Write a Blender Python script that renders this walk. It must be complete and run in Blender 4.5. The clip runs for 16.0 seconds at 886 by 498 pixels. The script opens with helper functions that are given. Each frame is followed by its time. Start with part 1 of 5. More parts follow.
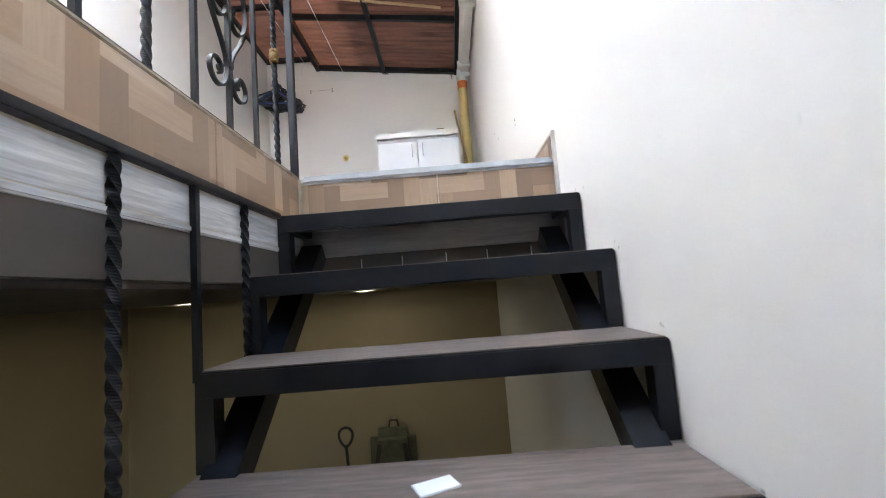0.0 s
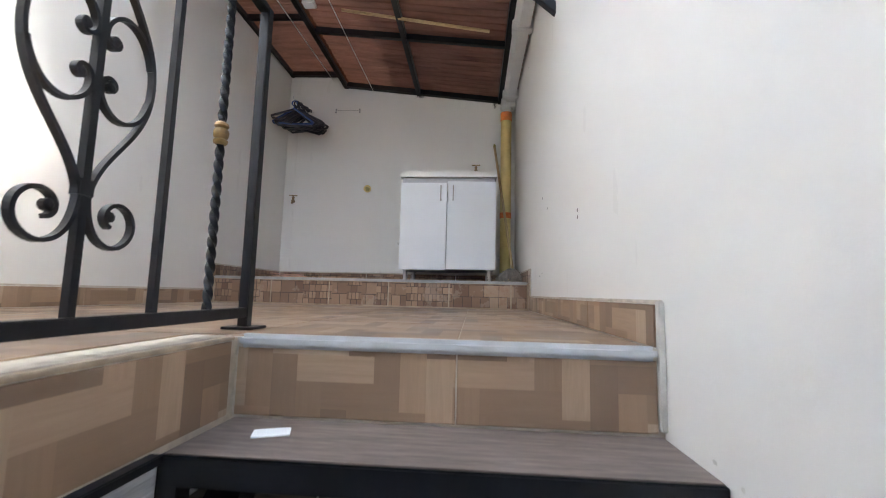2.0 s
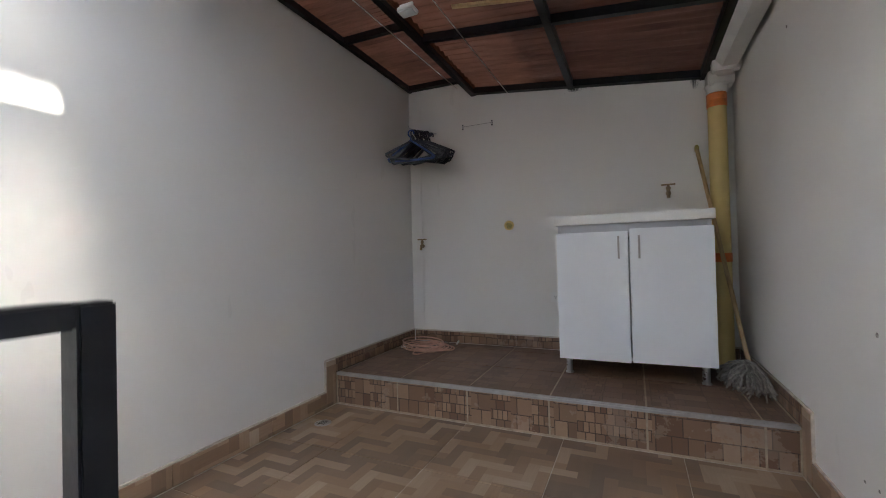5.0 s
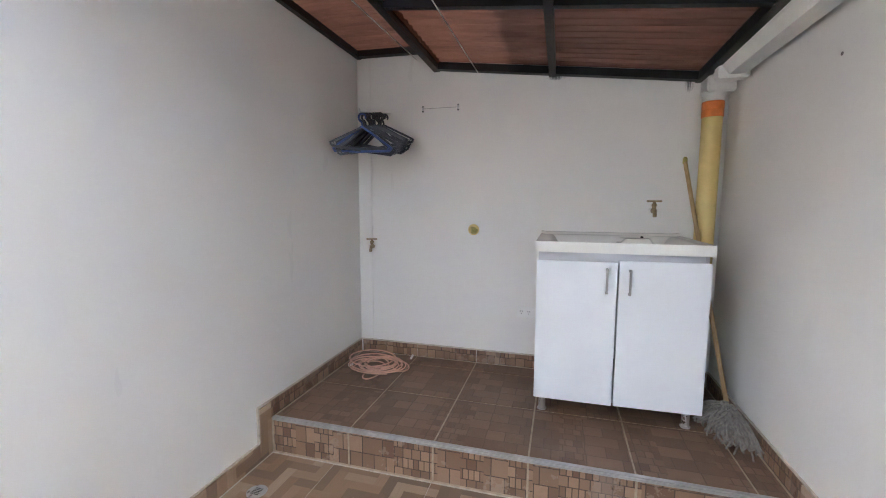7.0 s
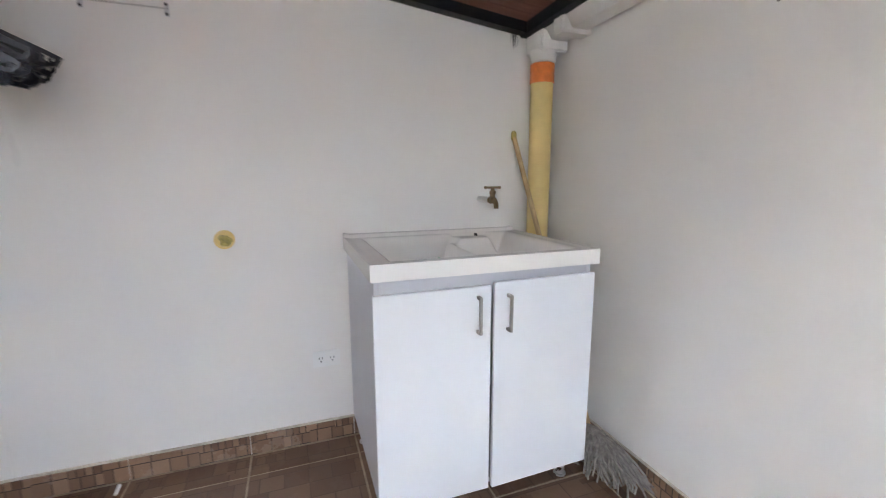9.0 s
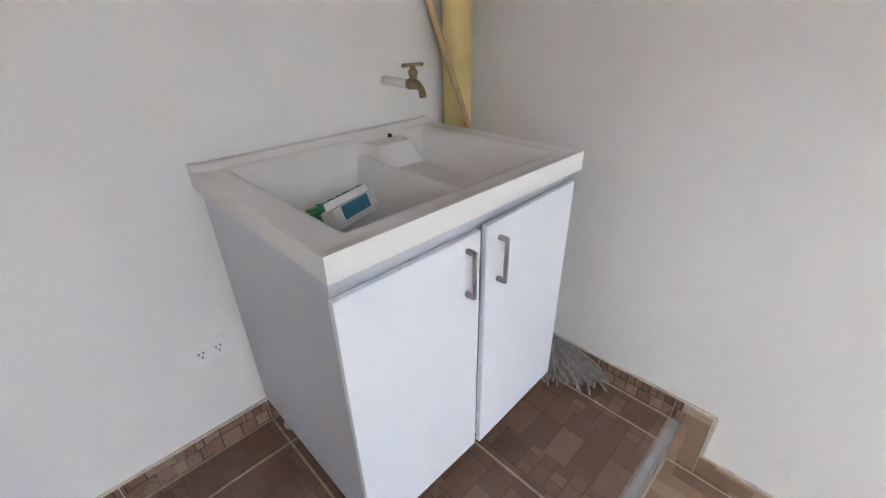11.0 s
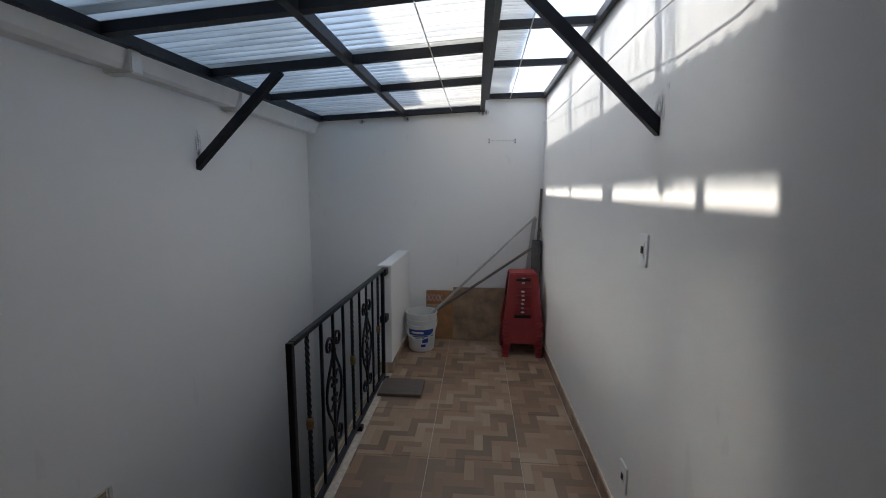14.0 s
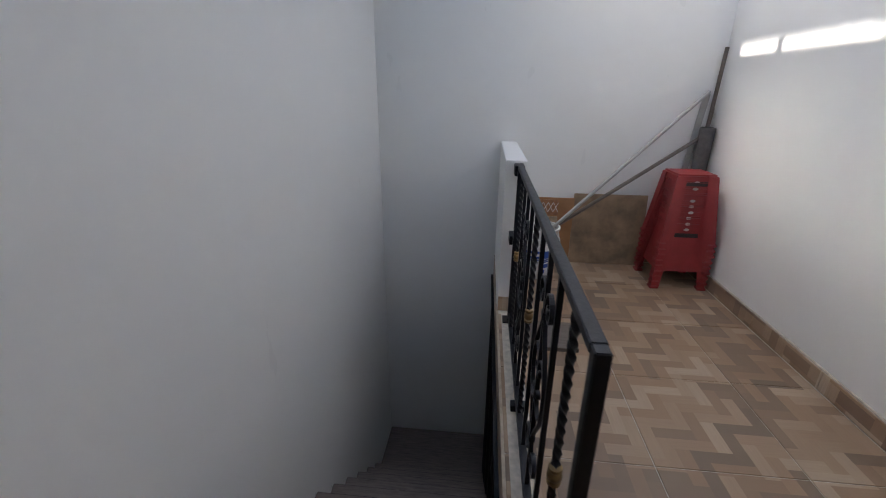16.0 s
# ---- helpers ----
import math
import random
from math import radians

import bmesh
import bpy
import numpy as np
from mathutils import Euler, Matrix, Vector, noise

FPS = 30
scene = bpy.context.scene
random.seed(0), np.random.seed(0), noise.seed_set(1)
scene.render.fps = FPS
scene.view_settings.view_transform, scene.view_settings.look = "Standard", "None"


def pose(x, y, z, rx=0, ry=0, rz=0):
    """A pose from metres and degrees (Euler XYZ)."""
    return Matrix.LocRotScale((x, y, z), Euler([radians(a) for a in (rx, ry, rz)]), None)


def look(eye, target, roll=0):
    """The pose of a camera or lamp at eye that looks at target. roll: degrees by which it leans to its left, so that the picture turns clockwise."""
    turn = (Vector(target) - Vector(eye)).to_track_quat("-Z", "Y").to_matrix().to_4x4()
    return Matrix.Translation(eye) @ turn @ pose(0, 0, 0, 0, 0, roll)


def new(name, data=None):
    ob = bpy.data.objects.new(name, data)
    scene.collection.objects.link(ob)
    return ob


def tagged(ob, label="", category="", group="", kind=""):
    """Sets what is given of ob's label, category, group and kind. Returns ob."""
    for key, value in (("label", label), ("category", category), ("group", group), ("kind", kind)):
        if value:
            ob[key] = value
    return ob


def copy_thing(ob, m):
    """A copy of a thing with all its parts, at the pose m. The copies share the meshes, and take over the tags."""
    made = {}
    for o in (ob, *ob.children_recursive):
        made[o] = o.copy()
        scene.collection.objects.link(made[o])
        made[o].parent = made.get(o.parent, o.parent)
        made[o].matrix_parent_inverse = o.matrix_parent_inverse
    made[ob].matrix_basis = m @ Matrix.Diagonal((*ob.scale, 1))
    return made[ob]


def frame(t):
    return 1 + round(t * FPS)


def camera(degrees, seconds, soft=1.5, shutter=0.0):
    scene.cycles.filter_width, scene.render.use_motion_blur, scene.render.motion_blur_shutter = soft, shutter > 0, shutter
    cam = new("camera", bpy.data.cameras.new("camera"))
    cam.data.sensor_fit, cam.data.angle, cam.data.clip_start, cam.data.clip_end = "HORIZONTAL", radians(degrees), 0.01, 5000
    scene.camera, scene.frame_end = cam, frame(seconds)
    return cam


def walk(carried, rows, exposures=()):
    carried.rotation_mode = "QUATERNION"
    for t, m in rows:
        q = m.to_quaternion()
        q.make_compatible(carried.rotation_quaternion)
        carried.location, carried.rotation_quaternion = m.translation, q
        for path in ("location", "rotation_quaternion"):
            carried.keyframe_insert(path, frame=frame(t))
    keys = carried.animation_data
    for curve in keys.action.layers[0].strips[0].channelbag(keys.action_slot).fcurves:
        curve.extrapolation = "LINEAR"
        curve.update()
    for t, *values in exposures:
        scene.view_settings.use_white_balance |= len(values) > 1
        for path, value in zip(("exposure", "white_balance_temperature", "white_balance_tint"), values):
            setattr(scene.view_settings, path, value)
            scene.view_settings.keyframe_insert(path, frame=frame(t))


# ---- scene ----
cam = camera(93.7, 16.0, soft=1.0, shutter=0.25)
PATH = [
    (0, (-0.402, -1.401, -0.426), (-0.426, 0.589, -0.23), -4.5),
    (0.5, (-0.392, -1.284, -0.303), (-0.461, 0.709, -0.159), -0.2),
    (1, (-0.332, -1.145, -0.173), (-0.586, 0.832, -0.011), -0.8),
    (1.5, (-0.333, -0.998, -0.068), (-0.577, 0.976, 0.137), 1.4),
    (2, (-0.387, -0.874, 0.103), (-0.537, 1.11, 0.316), 1.4),
    (2.5, (-0.344, -0.732, 0.205), (-0.718, 1.228, 0.335), 0.8),
    (3, (-0.378, -0.54, 0.372), (-0.829, 1.403, 0.519), -0.5),
    (3.5, (-0.43, -0.434, 0.499), (-0.886, 1.511, 0.602), -0.9),
    (4, (-0.358, -0.264, 0.623), (-0.915, 1.654, 0.72), -0.9),
    (4.5, (-0.435, -0.124, 0.749), (-1.191, 1.725, 0.841), -1.6),
    (4.7, (-0.502, -0.071, 0.812), (-1.342, 1.743, 0.881), -1.4),
    (7, (-0.893, 0.34, 1.294), (-1.433, 2.254, 1.077), 0.2),
    (7.5, (-0.97, 0.588, 1.27), (-1.404, 2.529, 1.063), -0.2),
    (8, (-1.057, 0.844, 1.416), (-1.146, 2.837, 1.267), 1.8),
    (8.5, (-1.189, 1.041, 1.395), (-0.942, 3.017, 1.21), 0.9),
    (9, (-1.201, 1.316, 1.347), (-0.532, 3.172, 1.017), -0.2),
    (9.2, (-1.171, 1.45, 1.355), (-0.38, 3.236, 0.925), 0.1),
    (11.3, (-1.306, 1.964, 1.423), (0.042, 3.007, 0.377), -0.8),
    (11.5, (-1.344, 1.977, 1.411), (0.149, 2.795, 0.362), 0.1),
    (12, (-1.474, 1.889, 1.374), (0.327, 1.695, 0.526), 2.2),
    (12.5, (-1.587, 1.694, 1.388), (-0.195, 0.476, 0.628), 0.8),
    (13, (-1.707, 1.612, 1.438), (-0.968, -0.2, 1.028), -0.1),
    (13.5, (-1.714, 1.634, 1.458), (-1.321, -0.303, 1.154), -0.4),
    (14, (-1.679, 1.646, 1.45), (-1.521, -0.33, 1.185), 0.3),
    (14.5, (-1.539, 1.537, 1.407), (-1.356, -0.438, 1.144), 0.7),
    (15, (-1.245, 1.22, 1.352), (-0.929, -0.71, 0.936), -0.1),
    (15.5, (-0.982, 0.979, 1.273), (-0.657, -0.892, 0.647), 0.8),
    (16, (-0.795, 0.688, 1.219), (-0.611, -1.173, 0.509), 0.6),
]
EXPOSURES = [
    (0.0, 5.38, 7070, 10),
    (0.5, 5.35, 7070, 10),
    (1.5, 4.64, 7070, 10),
    (2.0, 4.67, 7070, 10),
    (3.0, 4.14, 7070, 10),
    (4.0, 3.94, 7070, 10),
    (4.7, 3.88, 7070, 10),
    (6.8, 4.92, 6820, 10),
    (8.0, 5.37, 6820, 10),
    (9.2, 5.24, 6820, 10),
    (11.3, 5.19, 6820, 10),
    (11.8, 4.70, 6920, 10),
    (12.3, 4.30, 7270, 10),
    (12.5, 3.90, 7150, 10),
    (12.8, 3.15, 7020, 10),
    (13.5, 2.02, 6770, 10),
    (14.5, 1.95, 6770, 10),
    (15.0, 1.97, 6770, 10),
    (15.5, 2.67, 6870, 13),
    (16.0, 2.77, 6870, 13),
]
walk(cam, [(t, look(e, g, r)) for t, e, g, r in PATH], EXPOSURES)

# ---- world and sun ----
SUN_WAY = Vector((-1.0, 0.25, -1.45)).normalized()
world = bpy.data.worlds.new("sky")
scene.world = world
world.use_nodes = True
wn = world.node_tree.nodes
sky = wn.new("ShaderNodeTexSky")
sky.sky_type = "NISHITA"
sky.sun_disc = False
sky.sun_elevation = radians(52)
sky.sun_rotation = radians(104)
world.node_tree.links.new(sky.outputs[0], wn["Background"].inputs[0])
wn["Background"].inputs[1].default_value = 0.15
sun = new("sun", bpy.data.lights.new("sun", "SUN"))
sun.data.energy = 2.5
sun.data.angle = radians(1.4)
sun.data.color = (1.0, 0.965, 0.91)
sun.matrix_world = look((6, -2, 8), Vector((6, -2, 8)) + SUN_WAY)


# ---- materials ----
def nodes_of(name):
    m = bpy.data.materials.new(name)
    m.use_nodes = True
    nt = m.node_tree
    return m, nt, nt.nodes["Principled BSDF"]


def link(nt, a, b):
    nt.links.new(a, b)


def val(nt, op, a, b=None, c=None):
    n = nt.nodes.new("ShaderNodeMath")
    n.operation = op
    for i, v in enumerate((a, b, c)):
        if v is None:
            continue
        if isinstance(v, (int, float)):
            n.inputs[i].default_value = v
        else:
            link(nt, v, n.inputs[i])
    return n.outputs[0]


def noise_tex(nt, vec, scale, detail=4.0, rough=0.55):
    n = nt.nodes.new("ShaderNodeTexNoise")
    n.inputs["Scale"].default_value = scale
    n.inputs["Detail"].default_value = detail
    n.inputs["Roughness"].default_value = rough
    if vec is not None:
        link(nt, vec, n.inputs["Vector"])
    return n.outputs["Fac"]


def ramp(nt, fac, stops):
    n = nt.nodes.new("ShaderNodeValToRGB")
    e = n.color_ramp.elements
    while len(e) < len(stops):
        e.new(0.5)
    for el, (p, c) in zip(e, stops):
        el.position = p
        el.color = (*c, 1.0)
    link(nt, fac, n.inputs[0])
    return n.outputs[0]


def mix_col(nt, fac, a, b, mode="MIX"):
    n = nt.nodes.new("ShaderNodeMix")
    n.data_type = "RGBA"
    n.blend_type = mode
    for idx, v in ((0, fac), (6, a), (7, b)):
        if isinstance(v, (int, float)):
            n.inputs[idx].default_value = v
        elif isinstance(v, tuple):
            n.inputs[idx].default_value = (*v, 1.0)
        else:
            link(nt, v, n.inputs[idx])
    return n.outputs[2]


def bump(nt, bsdf, height, strength, dist=0.002):
    n = nt.nodes.new("ShaderNodeBump")
    n.inputs["Strength"].default_value = strength
    n.inputs["Distance"].default_value = dist
    link(nt, height, n.inputs["Height"])
    link(nt, n.outputs[0], bsdf.inputs["Normal"])


def place_of(nt):
    return nt.nodes.new("ShaderNodeNewGeometry").outputs["Position"]


def object_place(nt):
    return nt.nodes.new("ShaderNodeTexCoord").outputs["Object"]


def stretched(nt, vec, s):
    n = nt.nodes.new("ShaderNodeMapping")
    n.inputs["Scale"].default_value = s
    link(nt, vec, n.inputs["Vector"])
    return n.outputs[0]


def plain(name, color, rough=0.5, metal=0.0, var=0.12, scale=14.0, bump_s=0.0, bump_scale=150.0, coat=0.0, rv=0.12):
    m, nt, b = nodes_of(name)
    p = object_place(nt)
    f = noise_tex(nt, p, scale)
    lo = tuple(max(0.0, c * (1 - var)) for c in color)
    hi = tuple(min(1.0, c * (1 + var)) for c in color)
    link(nt, ramp(nt, f, [(0.3, lo), (0.7, hi)]), b.inputs["Base Color"])
    r = val(nt, "MULTIPLY_ADD", noise_tex(nt, p, scale * 3), 2 * rv, rough - rv)
    link(nt, r, b.inputs["Roughness"])
    b.inputs["Metallic"].default_value = metal
    b.inputs["Coat Weight"].default_value = coat
    if bump_s:
        bump(nt, b, noise_tex(nt, p, bump_scale), bump_s)
    return m


def wall_paint(name, color, stain):
    m, nt, b = nodes_of(name)
    p = place_of(nt)
    big = noise_tex(nt, p, 0.9, 5.0, 0.6)
    fine = noise_tex(nt, p, 9.0, 6.0, 0.6)
    c = mix_col(nt, val(nt, "MULTIPLY", big, 0.5), color, stain)
    smear = val(nt, "GREATER_THAN", noise_tex(nt, stretched(nt, p, (1.0, 1.0, 0.35)), 5.5, 3.0), 0.70)
    c = mix_col(nt, val(nt, "MULTIPLY", smear, 0.10), c, (0.45, 0.43, 0.40))
    c = mix_col(nt, val(nt, "MULTIPLY", fine, 0.06), c, (0.62, 0.60, 0.57))
    link(nt, c, b.inputs["Base Color"])
    b.inputs["Roughness"].default_value = 0.62
    h = val(nt, "ADD", val(nt, "MULTIPLY", noise_tex(nt, p, 260.0, 2.0), 0.35), noise_tex(nt, p, 14.0, 3.0))
    bump(nt, b, h, 0.22, 0.003)
    return m


def herringbone(name, a, c, plank=0.043, n=3, tones=None, own=0.34):
    """Ceramic with a print of wood strips laid in zigzag, on the plane of two world axes."""
    m, nt, b = nodes_of(name)
    p = place_of(nt)
    sep = nt.nodes.new("ShaderNodeSeparateXYZ")
    link(nt, p, sep.inputs[0])
    u = val(nt, "DIVIDE", val(nt, "SUBTRACT", 20.013, sep.outputs[a]), plank)
    v = val(nt, "DIVIDE", val(nt, "ADD", sep.outputs[c], 20.027), plank)
    i, j = val(nt, "FLOOR", u), val(nt, "FLOOR", v)
    k = val(nt, "FLOORED_MODULO", val(nt, "SUBTRACT", i, j), 2.0 * n)
    flat = val(nt, "LESS_THAN", k, n - 0.5)
    # lying strip: starts at i - k in row j; standing strip: column i, starts at j - (2n - 1 - k)
    kk = val(nt, "SUBTRACT", 2 * n - 1, k)
    start_i = val(nt, "SUBTRACT", i, val(nt, "MULTIPLY", k, flat))
    up = val(nt, "SUBTRACT", 1.0, flat)
    start_j = val(nt, "SUBTRACT", j, val(nt, "MULTIPLY", kk, up))
    comb = nt.nodes.new("ShaderNodeCombineXYZ")
    link(nt, start_i, comb.inputs[0])
    link(nt, start_j, comb.inputs[1])
    link(nt, flat, comb.inputs[2])
    wn_ = nt.nodes.new("ShaderNodeTexWhiteNoise")
    link(nt, comb.outputs[0], wn_.inputs["Vector"])
    # long zigzag runs share a tone
    block = val(nt, "FLOOR", val(nt, "DIVIDE", val(nt, "SUBTRACT", i, j), 2.0 * n))
    run = nt.nodes.new("ShaderNodeCombineXYZ")
    course = val(nt, "ADD", start_j, val(nt, "ADD", val(nt, "MULTIPLY", up, n - 1.0), val(nt, "MULTIPLY", block, float(n))))
    link(nt, course, run.inputs[0])
    link(nt, val(nt, "FLOOR", val(nt, "DIVIDE", val(nt, "ADD", block, val(nt, "MULTIPLY", course, 0.37)), 2.0)), run.inputs[1])
    wr = nt.nodes.new("ShaderNodeTexWhiteNoise")
    link(nt, run.outputs[0], wr.inputs["Vector"])
    rnd = val(nt, "ADD", val(nt, "MULTIPLY", wr.outputs["Value"], 1.0 - own), val(nt, "MULTIPLY", wn_.outputs["Value"], own))
    tones = tones or [(0.12, (0.150, 0.098, 0.066)), (0.34, (0.200, 0.127, 0.080)), (0.5, (0.290, 0.174, 0.099)),
                      (0.66, (0.335, 0.219, 0.136)), (0.88, (0.425, 0.309, 0.210))]
    col = ramp(nt, rnd, tones)
    # grain along the strip
    gu = val(nt, "ADD", val(nt, "MULTIPLY", val(nt, "MULTIPLY", u, flat), 0.35), val(nt, "MULTIPLY", val(nt, "MULTIPLY", u, up), 5.0))
    gv = val(nt, "ADD", val(nt, "MULTIPLY", val(nt, "MULTIPLY", v, up), 0.35), val(nt, "MULTIPLY", val(nt, "MULTIPLY", v, flat), 5.0))
    gc = nt.nodes.new("ShaderNodeCombineXYZ")
    link(nt, gu, gc.inputs[0])
    link(nt, gv, gc.inputs[1])
    link(nt, val(nt, "MULTIPLY", rnd, 31.0), gc.inputs[2])
    grain = noise_tex(nt, gc.outputs[0], 1.3, 5.0, 0.65)
    col = mix_col(nt, val(nt, "MULTIPLY", val(nt, "SUBTRACT", grain, 0.35), 0.75), col, (0.20, 0.125, 0.075))
    col = mix_col(nt, val(nt, "MULTIPLY", noise_tex(nt, p, 2.4, 5.0), 0.26), col, (0.33, 0.25, 0.18))
    link(nt, col, b.inputs["Base Color"])
    link(nt, val(nt, "MULTIPLY_ADD", noise_tex(nt, p, 7.0), 0.3, 0.24), b.inputs["Roughness"])
    b.inputs["Specular IOR Level"].default_value = 0.4
    bump(nt, b, grain, 0.12, 0.001)
    return m


def stone_print(name, a, c, dark=1.0, line=0.7, rows=0.075, cols=0.12):
    """Ceramic with a print of small worn stone blocks."""
    m, nt, b = nodes_of(name)
    p = place_of(nt)
    sep = nt.nodes.new("ShaderNodeSeparateXYZ")
    link(nt, p, sep.inputs[0])
    comb = nt.nodes.new("ShaderNodeCombineXYZ")
    link(nt, sep.outputs[a], comb.inputs[0])
    link(nt, sep.outputs[c], comb.inputs[1])
    vec = comb.outputs[0]
    def blocks(w, h, shift):
        br = nt.nodes.new("ShaderNodeTexBrick")
        add = nt.nodes.new("ShaderNodeVectorMath")
        add.operation = "ADD"
        add.inputs[1].default_value = (shift, shift * 1.7, 0)
        link(nt, vec, add.inputs[0])
        link(nt, add.outputs[0], br.inputs["Vector"])
        br.inputs["Scale"].default_value = 1.0
        br.inputs["Mortar Size"].default_value = 0.0026
        br.inputs["Mortar Smooth"].default_value = 0.3
        br.inputs["Brick Width"].default_value = w
        br.inputs["Row Height"].default_value = h
        br.squash = 0.6
        br.squash_frequency = 2
        br.offset = 0.37
        br.inputs["Color1"].default_value = (0.155 * dark, 0.080 * dark, 0.046 * dark, 1)
        br.inputs["Color2"].default_value = (0.42 * dark, 0.27 * dark, 0.175 * dark, 1)
        br.inputs["Mortar"].default_value = (0.050 * dark, 0.031 * dark, 0.022 * dark, 1)
        return br.outputs["Color"], br.outputs["Fac"]

    # patches of large, middle and small blocks side by side
    cell = nt.nodes.new("ShaderNodeTexWhiteNoise")
    snap = nt.nodes.new("ShaderNodeVectorMath")
    snap.operation = "SNAP"
    snap.inputs[1].default_value = (0.108, 0.5, 1)
    link(nt, vec, snap.inputs[0])
    link(nt, snap.outputs[0], cell.inputs["Vector"])
    c1, f1 = blocks(cols, rows * 1.35, 0.0)
    c2, f2 = blocks(cols * 0.42, rows * 0.8, 0.031)
    pick = val(nt, "GREATER_THAN", cell.outputs["Value"], 0.62)
    col = mix_col(nt, pick, c1, c2)
    mfac = val(nt, "ADD", val(nt, "MULTIPLY", f1, val(nt, "SUBTRACT", 1.0, pick)), val(nt, "MULTIPLY", f2, pick))
    col = mix_col(nt, 1.0 - line, col, (0.215 * dark, 0.116 * dark, 0.070 * dark))
    blot = noise_tex(nt, p, 6.0, 6.0, 0.7)
    col = mix_col(nt, val(nt, "MULTIPLY", val(nt, "GREATER_THAN", blot, 0.56), 0.36 * line * line), col, (0.46 * dark, 0.37 * dark, 0.30 * dark))
    col = mix_col(nt, val(nt, "MULTIPLY", noise_tex(nt, p, 28.0, 5.0, 0.7), 0.45), col, (0.14 * dark, 0.09 * dark, 0.065 * dark))
    link(nt, col, b.inputs["Base Color"])
    b.inputs["Roughness"].default_value = 0.5
    h = val(nt, "ADD", val(nt, "MULTIPLY", mfac, -1.2), noise_tex(nt, p, 40.0, 4.0))
    bump(nt, b, h, 0.35, 0.002)
    return m


def wood(name, dark, light, stretch=(2.0, 16.0, 16.0), rough=0.55):
    m, nt, b = nodes_of(name)
    p = object_place(nt)
    g = noise_tex(nt, stretched(nt, p, stretch), 2.5, 8.0, 0.65)
    g2 = noise_tex(nt, stretched(nt, p, tuple(s * 4 for s in stretch)), 3.0, 3.0)
    col = ramp(nt, val(nt, "ADD", val(nt, "MULTIPLY", g, 0.75), val(nt, "MULTIPLY", g2, 0.25)), [(0.34, dark), (0.62, light)])
    col = mix_col(nt, val(nt, "MULTIPLY", noise_tex(nt, p, 5.0, 5.0), 0.25), col, tuple(0.5 * (x + y) for x, y in zip(dark, light)))
    link(nt, col, b.inputs["Base Color"])
    b.inputs["Roughness"].default_value = rough
    bump(nt, b, g, 0.2, 0.001)
    return m


def sheet_mat(name, through_col, body_col, body, milk, patch=0.3, haze=0.0):
    """Thin corrugated plastic: part clear, part milky."""
    m, nt, b = nodes_of(name)
    nt.nodes.remove(b)
    out = nt.nodes["Material Output"]
    tr = nt.nodes.new("ShaderNodeBsdfTransparent")
    tr.inputs[0].default_value = (*through_col, 1)
    tl = nt.nodes.new("ShaderNodeBsdfTranslucent")
    df = nt.nodes.new("ShaderNodeBsdfDiffuse")
    gl = nt.nodes.new("ShaderNodeBsdfGlossy")
    gl.inputs["Roughness"].default_value = 0.18
    p = place_of(nt)
    dirt = noise_tex(nt, stretched(nt, p, (1.2, 9.0, 1.0)), 1.6, 6.0, 0.65)
    colr = mix_col(nt, val(nt, "MULTIPLY_ADD", dirt, 2.2, -0.6), body_col, tuple(c * 0.42 for c in body_col))
    link(nt, colr, tl.inputs[0])
    link(nt, colr, df.inputs[0])
    m1 = nt.nodes.new("ShaderNodeMixShader")
    m1.inputs[0].default_value = milk
    link(nt, df.outputs[0], m1.inputs[1])
    link(nt, tl.outputs[0], m1.inputs[2])
    if haze:
        # hazy light that goes on in nearly its own direction
        rf = nt.nodes.new("ShaderNodeBsdfRefraction")
        rf.inputs["Roughness"].default_value = 0.8
        rf.inputs["IOR"].default_value = 1.12
        link(nt, mix_col(nt, 0.35, colr, through_col), rf.inputs[0])
        m0 = nt.nodes.new("ShaderNodeMixShader")
        m0.inputs[0].default_value = haze
        link(nt, m1.outputs[0], m0.inputs[1])
        link(nt, rf.outputs[0], m0.inputs[2])
        m1 = m0
    m2 = nt.nodes.new("ShaderNodeMixShader")
    link(nt, val(nt, "MULTIPLY_ADD", val(nt, "SUBTRACT", dirt, 0.5), patch, body), m2.inputs[0])
    link(nt, tr.outputs[0], m2.inputs[1])
    link(nt, m1.outputs[0], m2.inputs[2])
    m3 = nt.nodes.new("ShaderNodeMixShader")
    m3.inputs[0].default_value = 0.06
    link(nt, m2.outputs[0], m3.inputs[1])
    link(nt, gl.outputs[0], m3.inputs[2])
    link(nt, m3.outputs[0], out.inputs[0])
    return m


WALL = wall_paint("white_wall_paint", (0.82, 0.805, 0.775), (0.76, 0.74, 0.705))
BEIGE = wall_paint("beige_wall_paint", (0.34, 0.28, 0.17), (0.30, 0.25, 0.155))
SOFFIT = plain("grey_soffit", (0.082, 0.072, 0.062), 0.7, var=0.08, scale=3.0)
FLOOR_T = herringbone("zigzag_tile_floor", 0, 1, 0.0507)
FASCIA_TONES = [(0.18, (0.225, 0.150, 0.105)), (0.36, (0.32, 0.21, 0.138)), (0.5, (0.415, 0.272, 0.178)), (0.64, (0.475, 0.338, 0.232)), (0.82, (0.57, 0.44, 0.325))]
FASCIA_X = herringbone("zigzag_tile_side", 1, 2, 0.056, own=0.55, tones=FASCIA_TONES)
FASCIA_Y = herringbone("zigzag_tile_riser", 0, 2, 0.056, own=0.55, tones=FASCIA_TONES)
STONE_TOP = stone_print("stone_tile_floor", 0, 1, 0.80, 0.42, 0.062, 0.15)
